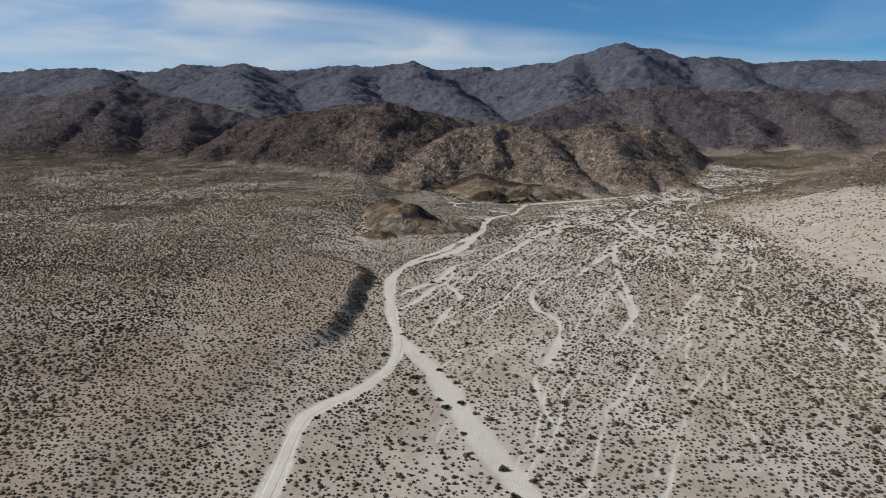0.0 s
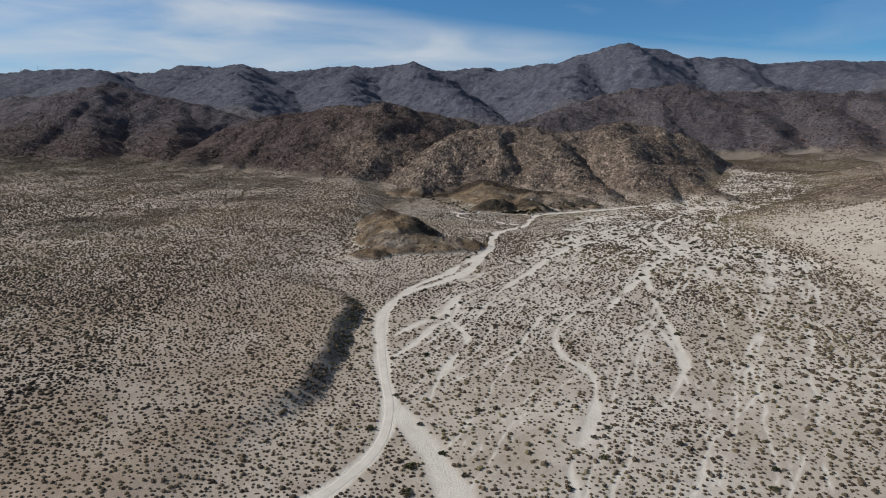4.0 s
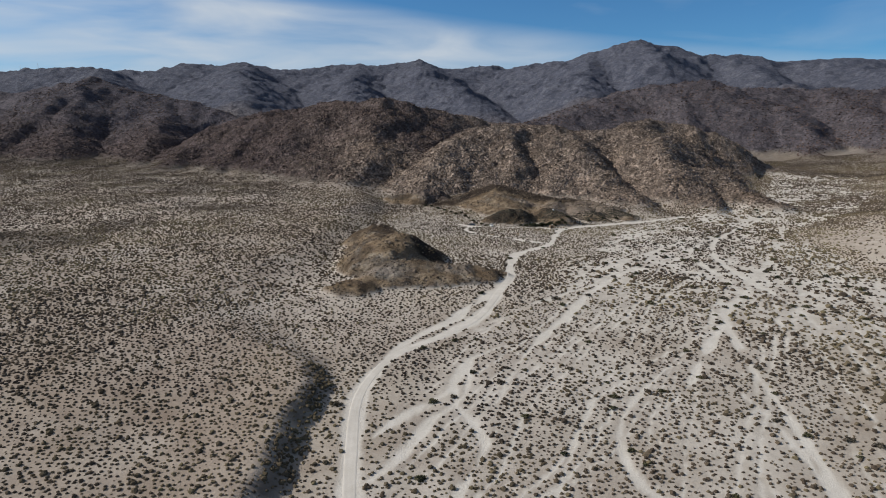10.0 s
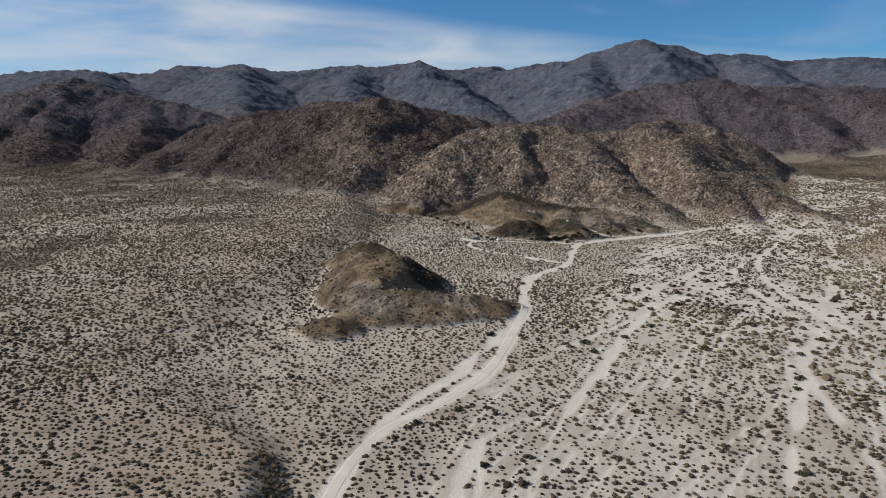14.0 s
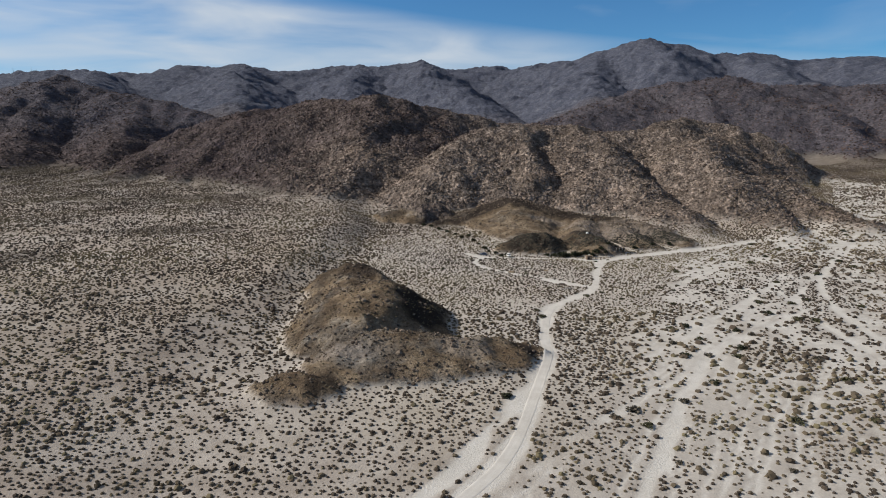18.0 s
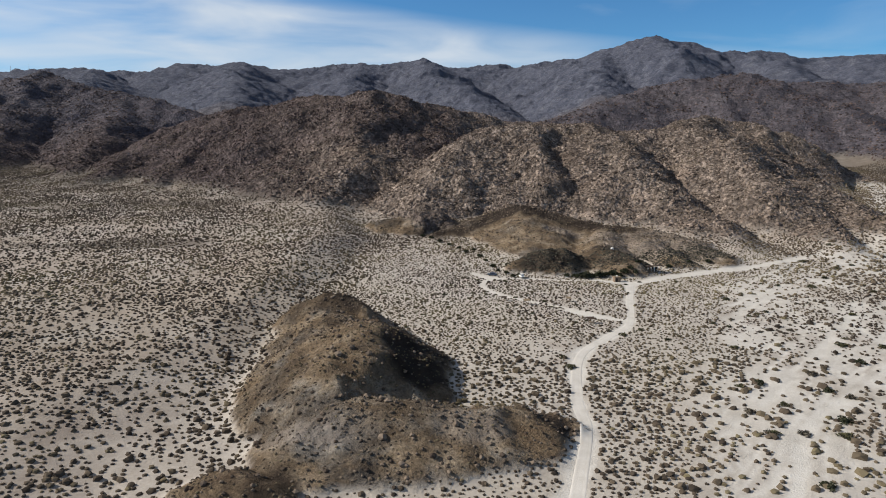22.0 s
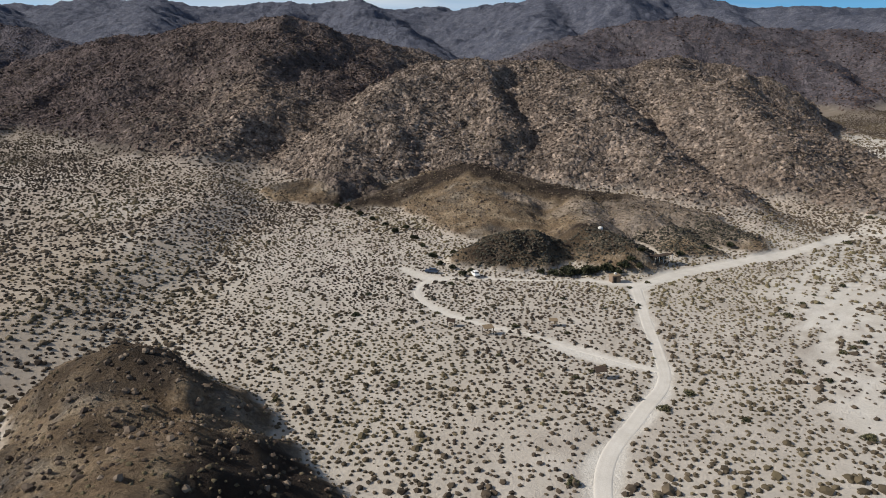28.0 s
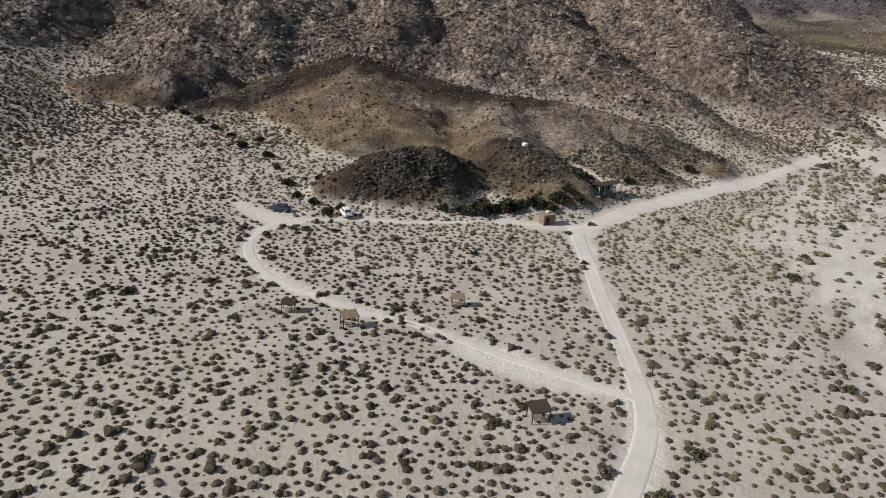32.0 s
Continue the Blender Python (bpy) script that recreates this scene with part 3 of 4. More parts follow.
def build_ground():
    ys = ground_rows()
    u = np.linspace(-1, 1, 530)
    cols = 0.62 * u + 0.38 * u ** 3
    half = 150 + 0.80 * np.clip(ys, 0, None)
    gx = cols[None, :] * half[:, None]
    gy = np.repeat(ys[:, None], len(u), 1)
    x, y = gx.ravel(), gy.ravel()
    z, up, rock, knoll = land(x, y)
    bare = open_ground(x, y) * (1 - rock) * (1 - knoll)
    wash = wash_share(x, y)
    sand = np.clip(np.maximum(bare, 0.33 * wash) + 0.25 * fbm(x, y, 25, 3, 12) * (1 - bare), 0, 1)
    sand = np.maximum(sand, 0.36 * smooth(-95, -30, x) * smooth(230, 180, np.abs(x)) * smooth(380, 470, y) * smooth(740, 660, y) * (1 - rock))
    sand = np.maximum(sand, 0.80 * fan_share(x, y) * (1 - rock))
    sand = np.maximum(sand, 0.22 * smooth(2, 22, x - np.interp(y, EAST_Y, EAST_X)) * smooth(300, 335, y) * smooth(560, 500, y))
    z = z - 0.16 * bare * (1 - rock)
    # dark varnished flats, knoll crowns and screes, with painted shade on two slopes
    def blob(cx, cy, rx, ry, seed):
        return smooth(1.15, 0.75, np.hypot((x - cx) / rx, (y - cy) / ry) + 0.35 * fbm(x, y, 30, 3, seed))
    dark = np.maximum.reduce([blob(-268, 545, 42, 62, 1) * 0.6, blob(-238, 606, 26, 20, 2) * 0.5, blob(-195, 690, 50, 16, 3) * 0.5, blob(-330, 820, 110, 22, 4) * 0.35, blob(-205, 838, 120, 16, 5) * 0.5])
    flats = (0.06 * smooth(660, 780, y) * smooth(-30, -130, x) + 0.3 * smooth(840, 900, y) + 0.3 * smooth(920, 1000, y) + 0.25 * smooth(1000, 1060, y)) * (1 - wash) * (1 - 0.3 * smooth(200, 320, x)) * smooth(2600, 1900, y)
    dark = np.maximum(dark, flats * np.clip(0.85 + 0.25 * fbm(x, y, 60, 3, 8), 0, 1))
    dark = np.maximum(dark, 0.16 * up * smooth(-45, -110, x) * smooth(640, 500, y) * np.clip(0.9 + 0.8 * fbm(x, y, 90, 3, 26), 0, 2))
    # cut bank darkened in colour, for its shaded face and its brush
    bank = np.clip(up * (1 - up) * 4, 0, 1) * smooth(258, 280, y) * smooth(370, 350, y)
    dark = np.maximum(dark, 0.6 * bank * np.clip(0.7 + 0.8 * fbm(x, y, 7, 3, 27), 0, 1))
    crest, _ = line_distance(x, y + 3.0 * fbm(x, y, 20, 2, 9), [p[:2] for p in KNOLLS[5][0]])
    kn_dark = np.maximum.reduce([
        blob(48, 660, 19, 10, 15), blob(84, 664, 20, 14, 16) * 0.9, blob(128, 690, 26, 17, 17) * 0.7,
        1.25 * smooth(20, 10, crest) * smooth(140, 110, x) * smooth(700, 735, y),
        # first blob paints the near knoll's shaded east face and its dark rock
        blob(-15, 513, 13, 20, 19) * 1.3, blob(22, 478, 9, 9, 20) * 1.2, blob(-45, 552, 17, 11, 18) * 0.85,
        blob(-12, 472, 18, 8, 22) * 0.4, blob(-40, 449, 7, 11, 25) * 0.75, blob(-10, 772, 8, 16, 23) * 0.8, blob(-45, 776, 16, 14, 28) * 0.5])
    kn_dark = knoll * np.clip(np.maximum(kn_dark, -0.04 + 0.45 * fbm(x, y, 16, 3, 14)) * (0.85 + 0.4 * fbm(x, y, 5, 2, 24)), 0, 1)
    dark = np.clip(np.maximum(dark * (1 - smooth(0.45, 1.0, rock)), kn_dark), 0, 1)
    grey = np.maximum.reduce([blob(-18, 777, 18, 17, 29), 0.75 * blob(118, 698, 38, 30, 31), 0.6 * blob(66, 738, 16, 8, 32), 0.65 * blob(-33, 466, 17, 8, 33), 0.5 * blob(2, 470, 10, 7, 34)]) * knoll
    warm = knoll * (1 - grey)
    dark = dark * (1 - 0.6 * grey)
    rocky = np.maximum(rock, grey)
    n0, n1 = len(ys), len(u)
    idx = np.arange(n0 * n1).reshape(n0, n1)
    faces = np.stack([idx[:-1, :-1], idx[:-1, 1:], idx[1:, 1:], idx[1:, :-1]], -1).reshape(-1, 4)
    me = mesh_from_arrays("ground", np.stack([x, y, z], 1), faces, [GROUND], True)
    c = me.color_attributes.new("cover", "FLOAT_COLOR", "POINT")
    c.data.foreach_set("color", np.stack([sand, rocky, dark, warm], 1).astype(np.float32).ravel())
    # darker varnished stone to the west, blue-grey haze painted onto the far range
    west = smooth(-70, -230, x) * smooth(1900, 1500, y)
    west = np.maximum(west, 0.8 * smooth(70, -40, x) * smooth(865, 930, y + 0.25 * x) * smooth(1900, 1500, y))
    west = np.maximum(west, 0.45 * grey * smooth(10, -5, x))
    west = np.maximum(west, 0.85 * smooth(1080, 1250, y) * smooth(2300, 1900, y))
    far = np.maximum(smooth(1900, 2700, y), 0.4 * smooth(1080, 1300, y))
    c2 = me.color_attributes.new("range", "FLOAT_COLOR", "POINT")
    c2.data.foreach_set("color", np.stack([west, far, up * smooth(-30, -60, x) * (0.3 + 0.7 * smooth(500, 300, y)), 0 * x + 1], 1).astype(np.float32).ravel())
    ob = new("ground", me)
    return tagged(ob, "pale gravelly desert plain rising into bare boulder hills", "ground", kind="structure")


ground = build_ground()


def ground_z(x, y):
    x, y = np.atleast_1d(np.asarray(x, float)), np.atleast_1d(np.asarray(y, float))
    z, up, rock, knoll = land(x, y)
    return z - 0.16 * open_ground(x, y) * (1 - rock) * (1 - knoll) * (1 - rock)


def build_road(name, line, width, label):
    d = np.gradient(line, axis=0)
    d /= np.linalg.norm(d, axis=1)[:, None]
    nrm = np.stack([-d[:, 1], d[:, 0]], 1)
    offs = np.linspace(-0.5, 0.5, 13)
    wid = width * (1 + 0.12 * fbm(line[:, 0], line[:, 1], 30, 2, 3))
    pts = line[:, None, :] + nrm[:, None, :] * (offs[None, :, None] * wid[:, None, None])
    x, y = pts[..., 0].ravel(), pts[..., 1].ravel()
    rut = np.exp(-((np.abs(offs) - 0.19) / 0.06) ** 2)
    edge = np.clip((np.abs(offs) - 0.40) / 0.1, 0, 1)
    z = ground_z(x, y).reshape(pts.shape[:2]) + 0.05 - 0.008 * rut[None] - 0.22 * edge[None]
    n0, n1 = pts.shape[:2]
    idx = np.arange(n0 * n1).reshape(n0, n1)
    faces = np.stack([idx[:-1, :-1], idx[:-1, 1:], idx[1:, 1:], idx[1:, :-1]], -1).reshape(-1, 4)[:, ::-1]
    me = mesh_from_arrays(name, np.stack([x, y, z.ravel()], 1), faces, [PACKED], True)
    float_attribute(me, "rut", np.tile(rut, n0))
    return tagged(new(name, me), label, "road", kind="structure")


for key, text in (("road", "pale packed-sand track with two wheel ruts"), ("campground_road", "narrow sandy loop track past the shelters"), ("wash_road", "broad sandy track along the foot of the hills")):
    build_road(key, *ROAD_LINES[key], text)


# ---------- small builders ----------
def part(name, bm, mat, parent=None, label="", smooth_shade=False):
    me = bpy.data.meshes.new(name)
    bm.to_mesh(me)
    bm.free()
    me.materials.append(mat)
    if smooth_shade:
        me.polygons.foreach_set("use_smooth", np.ones(len(me.polygons), dtype=bool))
    ob = new(name, me)
    if parent is not None:
        ob.parent = parent
    if label:
        ob["label"] = label
    return ob


def box_bm(size, at=(0, 0, 0), bevel=0.0, turn=None):
    bm = bmesh.new()
    bmesh.ops.create_cube(bm, size=1.0)
    bmesh.ops.scale(bm, vec=size, verts=bm.verts)
    if bevel:
        bmesh.ops.bevel(bm, geom=bm.edges[:], offset=bevel, segments=2, affect="EDGES", profile=0.5)
    if turn is not None:
        bmesh.ops.transform(bm, matrix=turn, verts=bm.verts)
    bmesh.ops.translate(bm, vec=at, verts=bm.verts)
    return bm


def rod_bm(a, b, r0, r1, sides=8):
    a, b = Vector(a), Vector(b)
    bm = bmesh.new()
    d = b - a
    bmesh.ops.create_cone(bm, cap_ends=True, segments=sides, radius1=r0, radius2=r1, depth=d.length)
    m = Matrix.Translation((a + b) / 2) @ d.to_track_quat("Z", "Y").to_matrix().to_4x4()
    bmesh.ops.transform(bm, matrix=m, verts=bm.verts)
    return bm


def join_bm(list_of):
    out = bmesh.new()
    tmp = bpy.data.meshes.new("tmp")
    for b in list_of:
        b.to_mesh(tmp)
        out.from_mesh(tmp)
        b.free()
    bpy.data.meshes.remove(tmp)
    return out


def gz(x, y):
    return float(ground_z(x, y)[0])


# ---------- scrub, joined by stretches of the plain ----------
ICO_V = np.array([(0, 0, 1), (0.894, 0, 0.447), (0.276, 0.851, 0.447), (-0.724, 0.526, 0.447), (-0.724, -0.526, 0.447), (0.276, -0.851, 0.447),
                  (0.724, 0.526, -0.447), (-0.276, 0.851, -0.447), (-0.894, 0, -0.447), (-0.276, -0.851, -0.447), (0.724, -0.526, -0.447), (0, 0, -1)])
ICO_F = np.array([(0, 1, 2), (0, 2, 3), (0, 3, 4), (0, 4, 5), (0, 5, 1), (1, 6, 2), (2, 7, 3), (3, 8, 4), (4, 9, 5), (5, 10, 1),
                  (6, 7, 2), (7, 8, 3), (8, 9, 4), (9, 10, 5), (10, 6, 1), (11, 7, 6), (11, 8, 7), (11, 9, 8), (11, 10, 9), (11, 6, 10)])


def leaf_cloud(count, size, flat=0.75, seed=0):
    """Loose triangles that fill a low dome, denser towards its skin."""
    r = np.random.default_rng(seed)
    d = r.normal(size=(count, 3))
    d /= np.linalg.norm(d, axis=1)[:, None]
    d[:, 2] = np.abs(d[:, 2])
    lobes = 0.72 + 0.28 * np.sin(np.arctan2(d[:, 1], d[:, 0]) * r.integers(2, 4) + r.uniform(0, 6)) * np.sqrt(1 - d[:, 2] ** 2)
    c = d * (r.uniform(0.25, 1, count) ** 0.45 * lobes)[:, None] * (1, 1, flat)
    tri = r.normal(size=(count, 3, 3))
    tri -= tri.mean(1, keepdims=True)
    tri *= size * r.uniform(0.7, 1.3, (count, 1, 1)) / np.linalg.norm(tri, axis=2, keepdims=True)
    v = (c[:, None, :] + tri * (1, 1, 0.7)).reshape(-1, 3)
    v[:, 2] = np.maximum(v[:, 2], 0.0)
    return v, np.arange(count * 3).reshape(-1, 3)


def clump(seed, sides=4):
    """A low bumpy dome."""
    r = np.random.default_rng(seed)
    a = np.arange(sides) * 2 * np.pi / sides
    low = np.stack([np.cos(a), np.sin(a), np.full(sides, -0.06)], 1) * r.uniform(0.75, 1.25, (sides, 1))
    top = np.stack([np.cos(a + 0.8) * 0.72, np.sin(a + 0.8) * 0.72, np.full(sides, 0.58)], 1) * r.uniform(0.75, 1.25, (sides, 1))
    v = np.concatenate([low, top, [[r.uniform(-0.2, 0.2), r.uniform(-0.2, 0.2), 0.86]]])
    f = []
    for k in range(sides):
        n = (k + 1) % sides
        f += [(k, n, sides + k), (n, sides + n, sides + k), (sides + k, sides + n, 2 * sides)]
    return v, np.array(f)


def fringed(seed):
    """A rounded clump with loose leafy ends round it."""
    v, f = clump(seed)
    w, g = leaf_cloud(12, 0.32, 0.85, seed)
    return np.concatenate([v * (0.8, 0.8, 0.85), w]), np.concatenate([f, g + len(v)])


def block(seed):
    """An angular stone of eight faces."""
    r = np.random.default_rng(seed)
    v = np.array([(1, 0, 0), (0, 1, 0), (-1, 0, 0), (0, -1, 0), (0, 0, 0.8), (0, 0, -0.6)]) + r.uniform(-0.28, 0.28, (6, 3))
    return v * (1.05, r.uniform(0.7, 1.0), r.uniform(0.6, 0.95)), np.array([(0, 1, 4), (1, 2, 4), (2, 3, 4), (3, 0, 4), (1, 0, 5), (2, 1, 5), (3, 2, 5), (0, 3, 5)])


def boulder(seed):
    r = np.random.default_rng(seed)
    v = ICO_V * r.uniform(0.72, 1.18, (12, 1)) * (1.0, r.uniform(0.65, 0.95), r.uniform(0.55, 0.85))
    return v, ICO_F


def scatter(name, kinds, pos, size, high, tone, mat, label, category, smooth_shade=False):
    """Joins turned and scaled copies of the kinds into one mesh."""
    r = np.random.default_rng(len(pos))
    which = r.integers(0, len(kinds), len(pos))
    vs, fs, ts, off = [], [], [], 0
    for k, (v, f) in enumerate(kinds):
        s = np.nonzero(which == k)[0]
        if not len(s):
            continue
        a = r.uniform(0, 2 * np.pi, len(s))
        ca, sa = np.cos(a), np.sin(a)
        x = (v[None, :, 0] * ca[:, None] - v[None, :, 1] * sa[:, None]) * size[s, None] + pos[s, 0, None]
        y = (v[None, :, 0] * sa[:, None] + v[None, :, 1] * ca[:, None]) * size[s, None] + pos[s, 1, None]
        z = v[None, :, 2] * (size[s] * high[s])[:, None] + pos[s, 2, None]
        vs.append(np.stack([x, y, z], -1).reshape(-1, 3))
        fs.append((f[None] + (np.arange(len(s)) * len(v))[:, None, None]).reshape(-1, 3) + off)
        ts.append(np.repeat(tone[s], len(v)))
        off += len(s) * len(v)
    me = mesh_from_arrays(name, np.concatenate(vs), np.concatenate(fs), [mat], smooth_shade)
    float_attribute(me, "tone", np.concatenate(ts))
    return tagged(new(name, me), label, category, kind="stuff")


def grid_points(x0, x1, y0, y1, step, seed):
    r = np.random.default_rng(seed)
    gx, gy = np.meshgrid(np.arange(x0, x1, step), np.arange(y0, y1, step))
    n = gx.size
    gx = gx + (np.arange(len(gx)) % 2)[:, None] * step * 0.5
    return gx.ravel() + r.uniform(-0.4, 0.4, n) * step, gy.ravel() + r.uniform(-0.4, 0.4, n) * step, r


def in_view(x, y, margin):
    return (np.abs(x) < 0.72 * y + margin) & (y > 125)


def sample(x0, x1, y0, y1, step, seed, inside):
    """Places for scrub, with size, height and tone, denser on the terrace and sparser on sand and rock."""
    x, y, r = grid_points(x0, x1, y0, y1, step, seed)
    keep = inside(x, y)
    x, y = x[keep], y[keep]
    z, up, rock, knoll = land(x, y)
    bare, wash = open_ground(x, y), wash_share(x, y)
    z = z - 0.16 * bare * (1 - rock) * (1 - knoll)
    dens = 0.86 - 0.10 * wash + 0.14 * up - 0.28 * up * smooth(400, 480, y) + 0.25 * fbm(x, y, 30, 2, 44)
    fan = fan_share(x, y)
    dens = dens * (1 - smooth(0.25, 0.7, bare)) * (1 - 0.66 * fan)
    dens = dens * (1 - 0.8 * smooth(2, 18, x - np.interp(y, EAST_Y, EAST_X)) * smooth(300, 335, y) * smooth(640, 560, y))
    dens = np.where(knoll > 0.4, 0.30 + 0.3 * fbm(x, y, 7, 2, 53), dens)
    dens = np.where(rock > 0.5, 0.45, dens)
    k = r.uniform(0, 1, len(x)) < dens
    x, y, z, rock, knoll, wash, fan = x[k], y[k], z[k], rock[k], knoll[k], wash[k], fan[k]
    n = len(x)
    size = np.clip(np.exp(r.normal(-0.52, 0.30, n)), 0.25, 1.3) * np.where(knoll > 0.4, 0.6, np.where(rock > 0.5, 0.75, 1.0))
    size *= 1 + 0.25 * wash * (r.uniform(0, 1, n) < 0.2) + 0.5 * fan * (r.uniform(0, 1, n) < 0.4)
    tone = np.clip(r.normal(0.42, 0.22, n) + 0.35 * fbm(x, y, 70, 2, 45), 0, 1)
    tone = np.where(knoll > 0.4, tone * 0.8, tone)
    return np.stack([x, y, z - 0.05], 1), size, r.uniform(0.7, 1.15, n), tone, knoll > 0.4


def campground_patch(x, y):
    return (y > 530) & (y < 700) & (x > -48) & (x < 178)


def sow():
    def outer(x, y):
        return in_view(x, y, 60) & (x > -740) & ((y < 1080) | (x > 230)) & ~campground_patch(x, y)

    pos, size, high, tone, dry = sample(-760, 660, 125, 1220, 1.64, 41, outer)
    reach = np.hypot(pos[:, 0], np.clip(pos[:, 1] - 330, 0, None))
    close, near = reach < 130, (reach < 400) & (pos[:, 1] < 760)
    scatter("near_scrub", [fringed(140 + s) for s in range(10)], pos[close], size[close], high[close], tone[close], BRUSH, "evenly spaced low brown scrub on the gravel plain", "shrubs")
    mid = near & ~close
    scatter("plain_scrub", [clump(150 + s) for s in range(10)], pos[mid], size[mid], high[mid], tone[mid], BRUSH, "low brown scrub in even spacing over the plain", "shrubs")
    far = ~near
    scatter("far_scrub", [clump(160 + s, 3) for s in range(8)], pos[far], size[far] * 1.1, high[far], tone[far] * 0.8, BRUSH, "distant low scrub dotted over the flats", "shrubs")
    pos, size, high, tone, dry = sample(-48, 178, 530, 700, 1.4, 43, campground_patch)
    scatter("campground_scrub", [fringed(100 + s) for s in range(10)], pos[~dry], size[~dry] * 0.9, high[~dry], tone[~dry], BRUSH, "low olive and straw-coloured desert scrub", "shrubs")
    x, y, r = grid_points(-80, 165, 430, 800, 1.35, 44)
    z, up, rock, knoll = land(x, y)
    k = (knoll > 0.4) & (r.uniform(0, 1, len(x)) < 0.42 + 0.35 * fbm(x, y, 9, 2, 53))
    n = int(k.sum())
    scatter("knoll_scrub", [clump(120 + s) for s in range(6)], np.stack([x[k], y[k], z[k] - 0.08], 1), r.uniform(0.18, 0.45, n), r.uniform(0.6, 1.0, n), r.uniform(0.1, 0.9, n), BRUSH, "sparse dark brush on the bare knolls", "shrubs")
    # thick dark brush on the lower lobes of the mound
    x, y, r = grid_points(24, 160, 645, 720, 1.0, 46)
    lobes = np.maximum.reduce([1.25 - np.hypot((x - cx) / rx, (y - cy) / ry) for cx, cy, rx, ry in ((48, 658, 20, 11), (84, 662, 17, 12), (112, 672, 20, 12), (136, 684, 16, 12))])
    z, up, rock, knoll = land(x, y)
    k = (knoll > 0.4) & (r.uniform(0, 1, len(x)) < np.clip(lobes * 1.8 + 0.4 * fbm(x, y, 8, 2, 47), 0, 0.95))
    n = int(k.sum())
    scatter("mound_brush", [clump(180 + s) for s in range(6)], np.stack([x[k], y[k], z[k] - 0.1], 1), r.uniform(0.35, 0.8, n), r.uniform(0.6, 1.0, n), r.uniform(0, 1, n), MOUND_BRUSH, "dense blackish brush on the foot of the mound", "shrubs")


def bank_growth():
    # grey-brown brush hanging on the cut bank beside the track
    x, y, r = grid_points(-62, -34, 262, 362, 1.0, 51)
    z, up, rock, knoll = land(x, y)
    k = r.uniform(0, 1, len(x)) < 0.6 * np.clip(up * (1 - up) * 4, 0, 1) * (0.6 + 0.7 * fbm(x, y, 9, 2, 52))
    n = int(k.sum())
    scatter("bank_brush", [clump(190 + s) for s in range(6)], np.stack([x[k], y[k], z[k] - 0.1], 1), r.uniform(0.4, 1.1, n), r.uniform(0.7, 1.2, n), r.uniform(0, 0.5, n), BRUSH, "grey-brown brush on the cut bank", "shrubs")


MOUND_BRUSH = simple_material("blackish_brush", (0.026, 0.025, 0.020), (0.082, 0.074, 0.056), 0.8, island=True)
sow()
bank_growth()

STONE = simple_material("granite_boulders", (0.068, 0.051, 0.041), (0.225, 0.176, 0.144), 0.4, 0.92, island=True, bumps=0.15)


STONE_DARK = simple_material("varnished_rocks", (0.065, 0.048, 0.037), (0.21, 0.165, 0.126), 0.4, 0.9, island=True, bumps=0.1)


STONE_WEST = simple_material("purple_brown_boulders", (0.028, 0.020, 0.019), (0.135, 0.097, 0.085), 0.4, 0.92, island=True, bumps=0.15)


